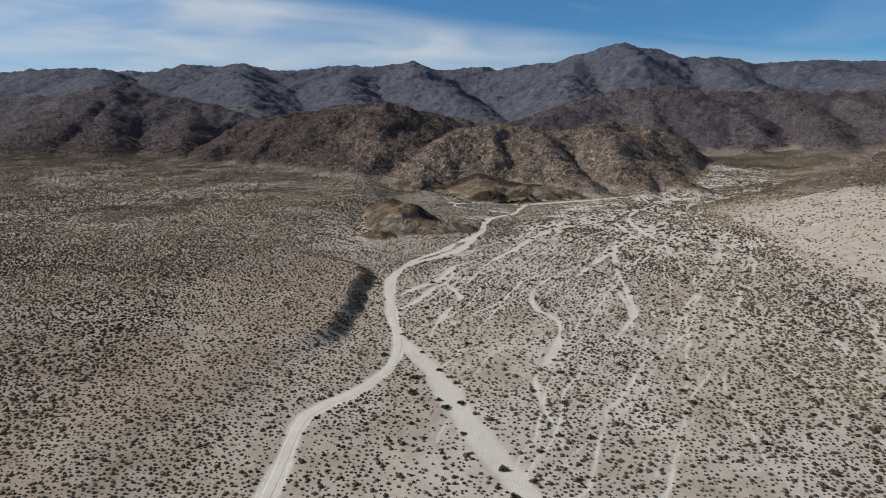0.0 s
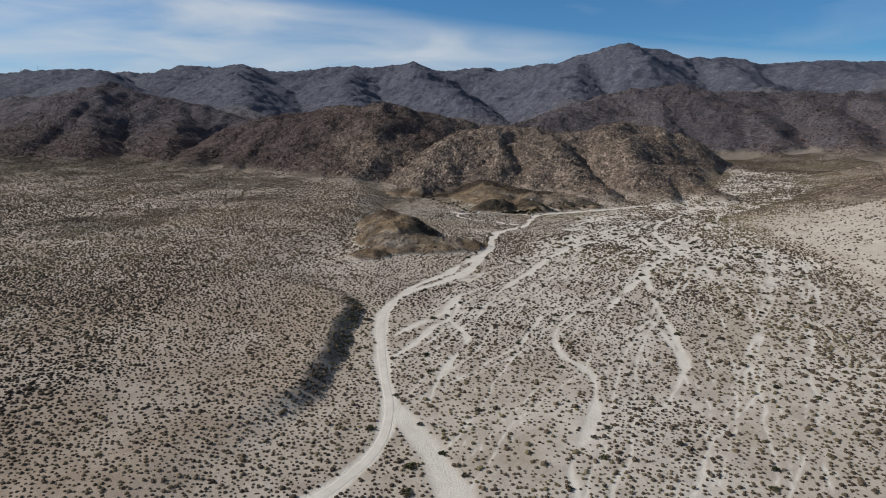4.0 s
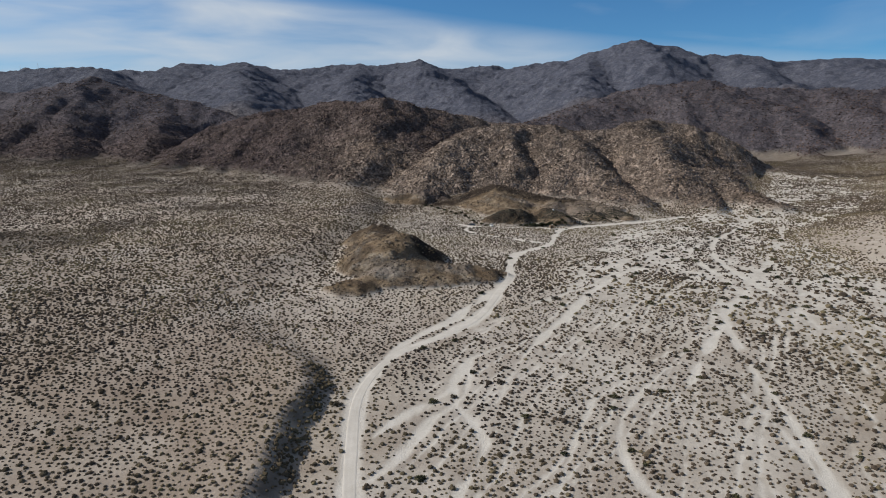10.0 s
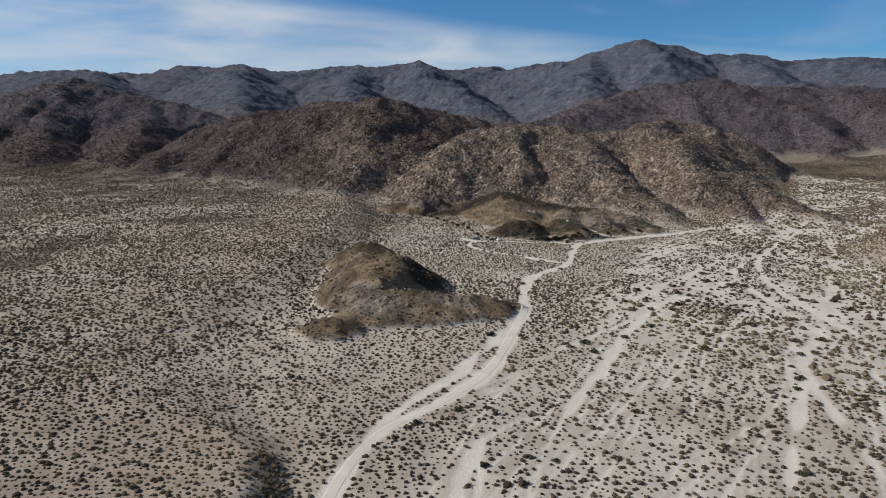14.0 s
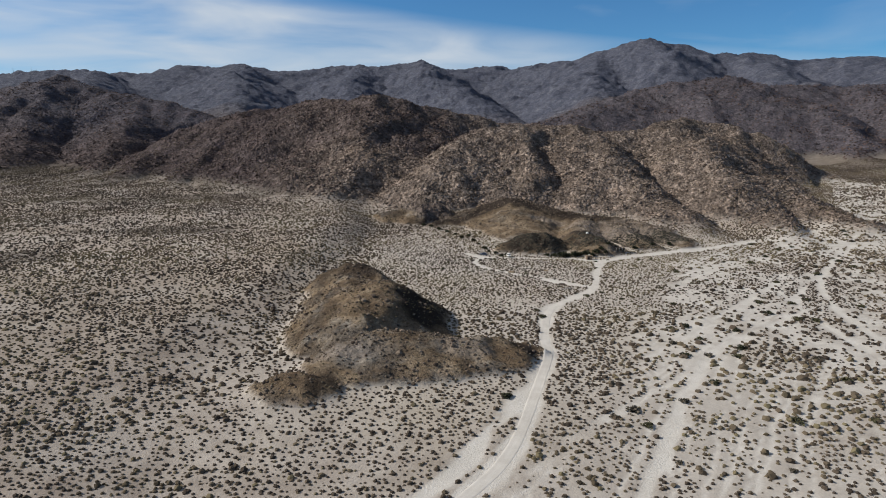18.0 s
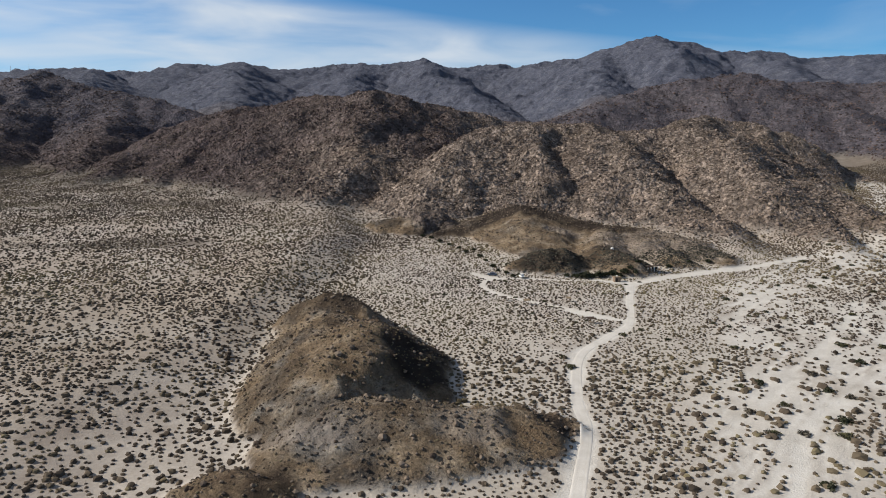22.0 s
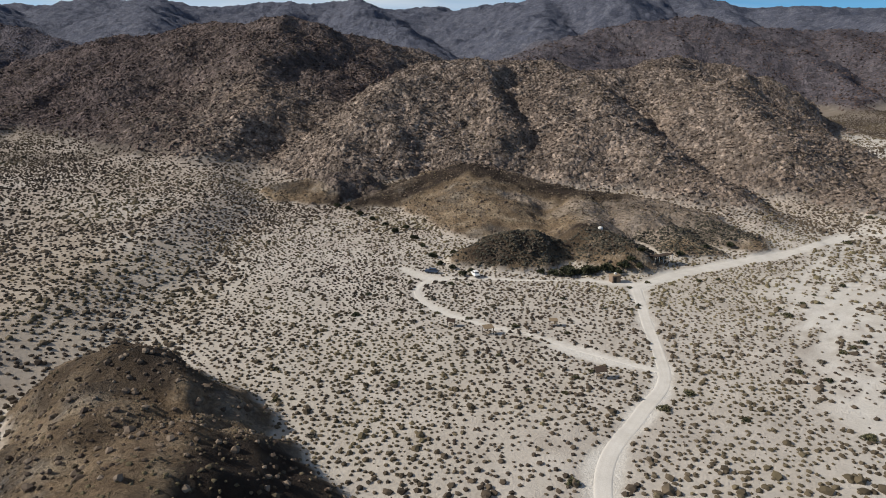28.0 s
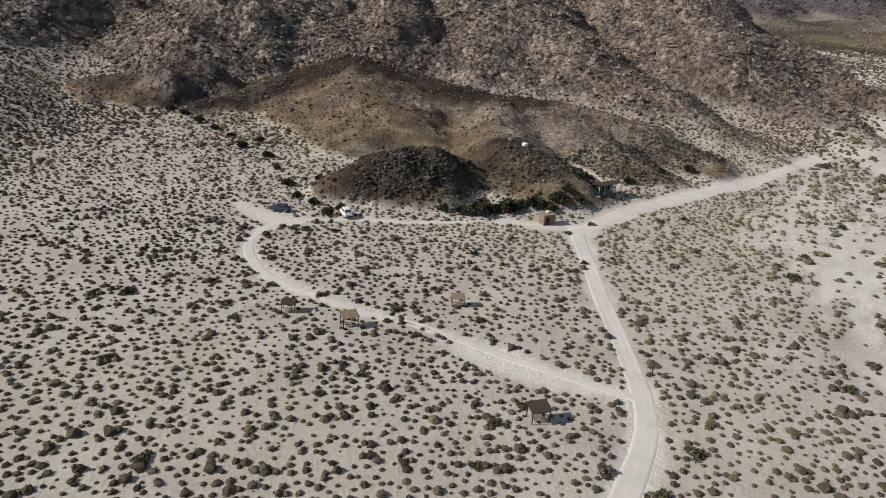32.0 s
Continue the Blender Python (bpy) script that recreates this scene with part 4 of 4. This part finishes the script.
def strew():
    x, y, r = grid_points(-760, 520, 660, 1480, 1.95, 47)
    k = in_view(x, y, 40) & ((y < 1180) | (x < 120)) & ((y < 1180) | (r.uniform(0, 1, len(x)) < 0.6))
    x, y = x[k], y[k]
    z, up, rock, knoll = land(x, y)
    k = (rock > 0.4) & (r.uniform(0, 1, len(x)) < np.clip(0.42 + 0.30 * fbm(x, y, 26, 2, 48), 0.1, 0.8) * smooth(1480, 1420, y) * np.where(y > 1000, 0.75, 1.0))
    x, y, z = x[k], y[k], z[k]
    n = len(x)
    size = np.clip(np.exp(r.normal(-0.14, 0.36, n)), 0.4, 1.9) * (0.72 + 0.00036 * y)
    dusky = smooth(-50, -170, x) + smooth(60, -30, x) * smooth(870, 940, y + 0.25 * x) + smooth(1090, 1160, y) > r.uniform(0.2, 0.9, n)
    for name, mine, mat, label in (("hill_boulders", ~dusky, STONE, "weathered tan granite boulders on the hillsides"), ("dark_hill_boulders", dusky, STONE_WEST, "dark purple-brown boulders on the western hillsides")):
        m = int(mine.sum())
        scatter(name, [block(200 + s) for s in range(12)], np.stack([x, y, z + size * 0.12], 1)[mine], size[mine], np.ones(m), r.uniform(0, 1, m), mat, label, "boulders")
    x, y, r = grid_points(150, 1400, 1180, 1900, 4.6, 55)
    k = in_view(x, y, 40)
    x, y = x[k], y[k]
    z, up, rock, knoll = land(x, y)
    k = (rock > 0.4) & (r.uniform(0, 1, len(x)) < np.clip(0.42 + 0.3 * fbm(x, y, 60, 2, 56), 0.1, 0.8))
    n = int(k.sum())
    size = np.clip(np.exp(r.normal(0.45, 0.35, n)), 0.8, 3.2)
    scatter("canyon_boulders", [block(240 + s) for s in range(8)], np.stack([x[k], y[k], z[k] + size * 0.1], 1), size, np.ones(n), r.uniform(0, 1, n), STONE_WEST, "brown boulders on the slopes round the canyon", "boulders")
    x, y, r = grid_points(-75, 160, 440, 800, 2.0, 49)
    z, up, rock, knoll = land(x, y)
    k = (knoll > 0.5) & (r.uniform(0, 1, len(x)) < 0.42 + 0.35 * fbm(x, y, 18, 2, 50))
    x, y, z = x[k], y[k], z[k]
    n = len(x)
    size = np.clip(np.exp(r.normal(-0.8, 0.4, n)), 0.2, 1.3)
    scatter("knoll_rocks", [boulder(220 + s) for s in range(6)], np.stack([x, y, z + size * 0.15], 1), size, np.ones(n), r.uniform(0, 1, n), STONE_DARK, "small dark broken rocks on the knolls", "rocks")


strew()

# ---------- larger bushes and trees, each a thing ----------
TWIG = simple_material("grey_twigs", (0.09, 0.075, 0.06), (0.19, 0.16, 0.13), 3.0)
LEAF_OLIVE = simple_material("olive_leaves", (0.055, 0.055, 0.030), (0.13, 0.12, 0.065), 1.3, island=True)
LEAF_GREY = simple_material("grey_brown_leaves", (0.07, 0.06, 0.045), (0.15, 0.13, 0.10), 1.3, island=True)
LEAF_DARK = simple_material("dark_green_leaves", (0.022, 0.026, 0.016), (0.06, 0.062, 0.034), 1.0, island=True)


def bush(seed, mat, label, leaves=230, flat=0.72):
    r = random.Random(seed)
    root = tagged(new("desert_bush"), label, "bush", "bushes in the wash")
    stems = []
    for k in range(7):
        a = k * 0.9 + r.uniform(-0.3, 0.3)
        e = Vector((math.cos(a) * r.uniform(0.35, 0.75), math.sin(a) * r.uniform(0.35, 0.75), r.uniform(0.35, 0.6)))
        stems.append(rod_bm((0, 0, -0.12), e, 0.045, 0.012, 5))
    part("stems", join_bm(stems), TWIG, root)
    v, f = leaf_cloud(leaves, 0.17, flat, seed)
    me = mesh_from_arrays("foliage", v + (0, 0, 0.06), f, [mat])
    ob = new("foliage", me)
    ob.parent = root
    return root


BUSHES = [bush(1, LEAF_OLIVE, "rounded olive-green desert bush on pale sand"), bush(2, LEAF_GREY, "grey-brown leafless desert bush on pale sand"),
          bush(3, LEAF_OLIVE, "sprawling olive bush beside the sandy channel", 260, 0.55), bush(4, LEAF_DARK, "dense dark green bush on the wash floor", 260, 0.7)]
SPOTS = [(-10.6, 228, 2.3), (-11, 217, 2.0), (6.5, 210, 1.7), (18, 173, 2.0), (115, 171, 1.9), (139, 201, 1.8), (-24, 247, 1.8), (-17.6, 269, 1.4), (117, 275, 1.6), (57, 282, 1.3), (163, 283, 1.7),
         (114, 293, 1.6), (48, 316, 1.5), (-35, 338, 1.9), (-6, 340, 2.0), (80, 374, 1.3), (-10.6, 380, 1.8), (1, 388, 1.8), (111, 411, 1.6), (49, 430, 1.9), (63, 443, 1.8), (13.7, 446, 2.1),
         (84, 479, 1.9), (76, 491, 1.9), (87, 495, 1.7), (34, 521, 2.0), (33, 529, 1.5), (152, 545, 2.0), (154, 552, 1.8), (58, 551, 1.7)]
SPOTS += [(48.5, 569, 1.1), (44, 566, 1.2), (66, 557, 1.5), (54, 556, 1.3), (36, 596.5, 1.4), (24, 603, 1.1), (16, 608, 1.2), (38, 588, 1.0), (52, 600, 1.1), (-7, 607, 1.6), (9, 636, 1.2), (22, 634, 1.5), (79, 628, 1.2), (87, 633, 1.3), (76, 612, 1.0), (70, 604, 0.9)]
rb = random.Random(5)
for _ in range(70):
    xx, yy = rb.uniform(-35, 150), rb.uniform(545, 640)
    if float(open_ground(np.array([xx]), np.array([yy]))[0]) < 0.2 and float(land(np.array([xx]), np.array([yy]))[3][0]) < 0.1:
        SPOTS.append((xx, yy, rb.uniform(0.75, 1.35)))
trial_y = np.array([rb.uniform(150, 720) for _ in range(3000)])
trial_x = np.array([rb.uniform(-20, min(300, 0.6 * v + 40)) for v in trial_y])
fit_for = (wash_share(trial_x, trial_y) >= 0.7) & (np.abs(open_ground(trial_x, trial_y) - 0.6) < 0.35)
for xx, yy in zip(trial_x[fit_for].tolist(), trial_y[fit_for].tolist()):
    if len(SPOTS) < 280 and all((xx - s[0]) ** 2 + (yy - s[1]) ** 2 > 30 for s in SPOTS):
        SPOTS.append((xx, yy, rb.uniform(1.2, 1.95) * (1 + 0.3 * (yy > 420))))


def place(ob, x, y, size, turn, sink=0.04):
    m = pose(x, y, gz(x, y) - sink * size, 0, 0, turn)
    c = copy_thing(ob, m)
    c.scale = (size, size, size)
    return c


for xx, yy, ss in SPOTS:
    place(BUSHES[rb.choice((0, 0, 1, 1, 2, 3))], xx, yy, ss, rb.uniform(0, 360))
for ob in BUSHES:
    spot = (96 + 9 * BUSHES.index(ob), 566 + 5 * BUSHES.index(ob))
    ob.matrix_basis = pose(*spot, gz(*spot) - 0.05) @ Matrix.Scale(1.4, 4)


def tree(seed, label, crown_w, crown_h, trunk_h):
    r = random.Random(seed)
    root = tagged(new("mesquite_tree"), label, "tree", "trees at the foot of the mound")
    limbs = [rod_bm((0, 0, -0.3), (0, 0, trunk_h), 0.2, 0.13, 7)]
    for k in range(6):
        a = k * 1.05 + r.uniform(-0.3, 0.3)
        limbs.append(rod_bm((0, 0, trunk_h * 0.75), (math.cos(a) * crown_w * 0.6, math.sin(a) * crown_w * 0.6, trunk_h + crown_h * r.uniform(0.3, 0.7)), 0.1, 0.03, 5))
    part("trunk", join_bm(limbs), TWIG, root)
    v, f = leaf_cloud(700, 0.14, 0.8, seed + 70)
    me = mesh_from_arrays("crown", v * (crown_w, crown_w, crown_h * 1.25) + (0, 0, trunk_h * 0.55), f, [LEAF_DARK])
    ob = new("crown", me)
    ob.parent = root
    return root


TREES = [tree(11, "dark green spreading mesquite tree", 2.9, 2.8, 1.2), tree(12, "low dark green thicket tree beside the hut", 2.4, 2.2, 0.8)]
TREE_SPOTS = [(62, 641, 1.1), (66, 642.5, 1.0), (70, 643, 1.15), (73.5, 645, 0.9), (58, 642, 0.8), (80, 642, 1.0), (83, 644, 0.95), (86, 646, 0.8), (54, 644, 0.6), (30, 646, 0.7), (27, 643, 0.6), (91, 650, 0.7), (110, 660, 0.7), (122, 664, 0.6), (134, 669, 0.7), (20, 655, 0.7), (18, 664, 0.7), (12, 690, 0.8), (4, 700, 0.7), (-6, 722, 0.8), (24, 650, 0.6), (15, 678, 0.65), (9, 706, 0.6), (0, 712, 0.7), (-12, 731, 0.75), (-18, 740, 0.8), (-24, 748, 0.7), (64, 645, 1.2), (77, 644, 1.1), (88, 643, 0.9), (26, 668, 0.55)]
for j, (xx, yy, ss) in enumerate(TREE_SPOTS[2:]):
    place(TREES[j % 2], xx, yy, ss, rb.uniform(0, 360))
for ob, (xx, yy, ss) in zip(TREES, TREE_SPOTS[:2]):
    ob.matrix_basis = pose(xx, yy, gz(xx, yy)) @ Matrix.Scale(ss, 4)

# ---------- single large boulders at the foot of the hills ----------
def big_boulder(seed, label):
    r = np.random.default_rng(seed)
    bm = bmesh.new()
    bmesh.ops.create_icosphere(bm, subdivisions=2, radius=1.0)
    for v in bm.verts:
        n = noise.noise(v.co * 1.3 + Vector((seed, 0, 0))) * 0.35 + noise.noise(v.co * 3.1 + Vector((0, seed, 0))) * 0.12
        v.co *= 1 + n
        v.co.z *= 0.72
    ob = part("granite_boulder", bm, STONE, None, "", False)
    return tagged(ob, label, "boulder", "boulders at the foot of the hills")


ROCKS = [big_boulder(31, "rounded tan granite boulder on the slope"), big_boulder(32, "split rusty granite boulder on the slope"), big_boulder(33, "squat pale granite boulder on the slope")]
rk = random.Random(9)
rock_spots = []
while len(rock_spots) < 93:
    xx, yy = rk.uniform(-130, 260), rk.uniform(690, 860)
    if float(land(np.array([xx]), np.array([yy]))[2][0]) > 0.5:
        rock_spots.append((xx, yy, rk.uniform(1.0, 1.8)))
for j, (xx, yy, ss) in enumerate(rock_spots):
    m = pose(xx, yy, gz(xx, yy) + 0.1 * ss, rk.uniform(-15, 15), rk.uniform(-15, 15), rk.uniform(0, 360))
    ob = ROCKS[j] if j < 3 else copy_thing(ROCKS[j % 3], m)
    ob.matrix_basis = m @ Matrix.Scale(ss, 4)

# ---------- campground things ----------
WOOD_DARK = simple_material("dark_stained_wood", (0.035, 0.025, 0.02), (0.075, 0.054, 0.042), 2.0)
WOOD_TAN = simple_material("sun_bleached_tan_wood", (0.17, 0.125, 0.08), (0.28, 0.215, 0.145), 2.0)
WHITE = simple_material("chalky_white_paint", (0.62, 0.61, 0.58), (0.80, 0.79, 0.76), 0.8, 0.6)
BRICK = simple_material("brown_block", (0.18, 0.13, 0.095), (0.27, 0.20, 0.15), 1.2)
DARK = simple_material("dark_opening", (0.02, 0.018, 0.016), (0.04, 0.035, 0.03), 1.0, 0.7)
STEEL = simple_material("galvanised_steel", (0.35, 0.35, 0.35), (0.5, 0.5, 0.5), 2.0, 0.45, metal=0.8)
CAR_WHITE = simple_material("white_car_paint", (0.72, 0.72, 0.70), (0.80, 0.80, 0.78), 0.5, 0.3, spec=0.5)
CAR_BLUE = simple_material("blue_car_paint", (0.025, 0.04, 0.075), (0.04, 0.06, 0.10), 0.5, 0.3, spec=0.5)
TYRE = simple_material("black_rubber", (0.015, 0.015, 0.015), (0.03, 0.03, 0.03), 3.0, 0.8)
GLASS = simple_material("tinted_glass", (0.01, 0.012, 0.014), (0.02, 0.022, 0.025), 1.0, 0.08, spec=0.5)


def shelter(mat, label):
    root = tagged(new("shade_shelter"), label, "shelter", "shelters of the campground")
    roof = box_bm((3.3, 2.5, 0.12), (0, 0.03, 2.42), 0.02, pose(0, 0, 0, 11))
    part("roof", roof, mat, root)
    for sx in (-1.4, 1.4):
        part("beam", box_bm((0.14, 2.3, 0.16), (sx, 0.03, 2.20), 0.015), WOOD_DARK, root)
        for sy in (-0.95, 1.0):
            part("post", box_bm((0.14, 0.14, 2.5), (sx, sy, 0.92), 0.015), WOOD_DARK, root)
    return root


def table():
    root = tagged(new("picnic_table"), "weathered picnic table in the shade of a shelter", "table", "tables of the campground")
    for k in range(4):
        part("plank", box_bm((1.8, 0.17, 0.045), (0, -0.28 + 0.187 * k, 0.74), 0.006), WOOD_TAN, root)
    for sy in (-0.7, 0.7):
        part("bench", box_bm((1.8, 0.26, 0.05), (0, sy, 0.45), 0.006), WOOD_TAN, root)
    for sx in (-0.65, 0.65):
        part("leg", join_bm([rod_bm((sx, -0.62, -0.05), (sx, 0.25, 0.72), 0.04, 0.04, 6), rod_bm((sx, 0.62, -0.05), (sx, -0.25, 0.72), 0.04, 0.04, 6), box_bm((0.08, 1.5, 0.08), (sx, 0, 0.40))]), WOOD_DARK, root)
    return root


shelter_dark = shelter(WOOD_DARK, "open shade shelter with dark brown pitched roof")
shelter_tan = shelter(WOOD_TAN, "open shade shelter with sun-bleached tan roof")
table_a = table()
SHELTERS = [(49.6, 566.0, 4, 0), (18.9, 598.0, -8, 0), (28.1, 592.2, 14, 1), (46.5, 597.0, -6, 1)]
for j, (xx, yy, turn, kind_no) in enumerate(SHELTERS):
    m = pose(xx, yy, gz(xx, yy), 0, 0, turn) @ Matrix.Scale(0.84, 4)
    src = (shelter_dark, shelter_tan)[kind_no]
    if j in (0, 2):
        src.matrix_basis = m
    else:
        copy_thing(src, m)
    if j == 0:
        table_a.matrix_basis = m
    else:
        copy_thing(table_a, m)


def kiosk(x, y):
    root = tagged(new("campground_hut"), "small brown block hut with pale flat roof and dark doorway", "hut")
    root.matrix_basis = pose(x, y, gz(x, y), 0, 0, 10)
    part("wall", box_bm((3.0, 2.4, 2.7), (0, 0, 1.05), 0.02), BRICK, root)
    part("roof", box_bm((3.4, 2.8, 0.18), (0, 0, 2.50), 0.05), WOOD_TAN, root)
    part("vent", box_bm((0.7, 0.7, 0.5), (0.2, 0.3, 2.82), 0.05), WHITE, root)
    part("door", box_bm((0.95, 0.06, 2.0), (-0.5, -1.222, 0.95), 0.01), DARK, root)
    part("notice_panel", box_bm((0.9, 0.05, 0.8), (0.75, -1.22, 1.4), 0.01), WOOD_TAN, root)


kiosk(76.5, 634.6)


def canopy(x, y):
    root = tagged(new("long_canopy"), "long low dark canopy on pale posts beneath the mound", "canopy")
    root.matrix_basis = pose(x, y, gz(x, y), 0, 0, 24)
    part("roof", box_bm((9.5, 3.4, 0.18), (0, 0, 2.35), 0.03, pose(0, 0, 0, -5)), WOOD_DARK, root)
    for k in range(5):
        for sy in (-1.4, 1.4):
            part("post", box_bm((0.16, 0.16, 2.5), (-4.3 + k * 2.15, sy, 1.05), 0.02), WHITE, root)
    part("back_wall", box_bm((9.0, 0.12, 1.4), (0, 1.55, 0.55), 0.02), DARK, root)


canopy(99.0, 651.5)


def car(label, paint, x, y, turn, tall):
    root = tagged(new("parked_car"), label, "car", "parked cars")
    root.matrix_basis = pose(x, y, gz(x, y) + 0.02, 0, 0, turn)
    bm = box_bm((1.85, 4.5, 0.75), (0, 0, 0.72), 0.16)
    body = part("body", bm, paint, root)
    cab = box_bm((1.66, 2.7, tall), (0, -0.35, 1.05 + tall / 2), 0.12)
    for v in cab.verts:
        k = (v.co.z - 1.05) / tall
        v.co.x *= 1 - 0.14 * k
        v.co.y = -0.35 + (v.co.y + 0.35) * (1 - 0.2 * k)
    part("cabin", cab, paint, root)
    for s in (-1, 1):
        part("side_window", box_bm((0.03, 2.0, tall * 0.55), (s * 0.785, -0.35, 1.10 + tall * 0.45), 0.01), GLASS, root)
        part("window", box_bm((1.3, 0.03, tall * 0.6), (0, -0.35 + s * 1.22, 1.10 + tall * 0.45), 0.01), GLASS, root)
        part("bumper", box_bm((1.75, 0.14, 0.24), (0, s * 2.25, 0.5), 0.05), TYRE, root)
        for w in (-1.4, 1.4):
            wheel = part("wheel", rod_bm((s * 0.72, w, 0.34), (s * 0.95, w, 0.34), 0.34, 0.34, 18), TYRE, root)
            part("rim", rod_bm((s * 0.94, w, 0.34), (s * 0.965, w, 0.34), 0.2, 0.19, 14), STEEL, wheel)
        part("headlight", box_bm((0.3, 0.05, 0.16), (s * 0.66, 2.235, 0.86), 0.02), WHITE, root)


car("white parked van beside the camp track", CAR_WHITE, 31.0, 642.2, 12, 0.95)
car("dark blue parked car at the loop's end", CAR_BLUE, 16.5, 646.0, 70, 0.62)


def sign(x, y, turn):
    root = tagged(new("sign_post"), "small brown notice board on a post by the track", "sign", "signs of the campground")
    root.matrix_basis = pose(x, y, gz(x, y), 0, 0, turn)
    part("post", box_bm((0.12, 0.12, 1.9), (0, 0, 0.85), 0.01), WOOD_DARK, root)
    part("board", box_bm((0.75, 0.06, 0.5), (0, -0.09, 1.5), 0.01), WOOD_TAN, root)


sign(27.5, 636.0, 0)
sign(69.5, 573.5, 15)


def tank(x, y):
    root = tagged(new("water_tank"), "small white water tank on the mound", "tank")
    root.matrix_basis = pose(x, y, gz(x, y))
    part("barrel", rod_bm((0, 0, -0.4), (0, 0, 1.2), 0.9, 0.9, 24), WHITE, root, smooth_shade=False)
    part("lid", rod_bm((0, 0, 1.2), (0, 0, 1.45), 0.92, 0.25, 24), WHITE, root)


tank(83.0, 672.0)


def mast(x, y, h):
    root = tagged(new("radio_mast"), "thin steel mast on the far skyline", "mast", "masts on the far range")
    z = gz(x, y)
    root.matrix_basis = pose(x, y, z)
    part("pole", rod_bm((0, 0, -6), (0, 0, h), 1.3, 0.6, 6), STEEL, root)
    part("guy_frame", join_bm([rod_bm((-6, 0, -4), (0, 0, h * 0.5), 0.25, 0.25, 4), rod_bm((6, 0, -4), (0, 0, h * 0.5), 0.25, 0.25, 4)]), STEEL, root)


mast(-2870, 4490, 34)
mast(-2750, 4490, 34)
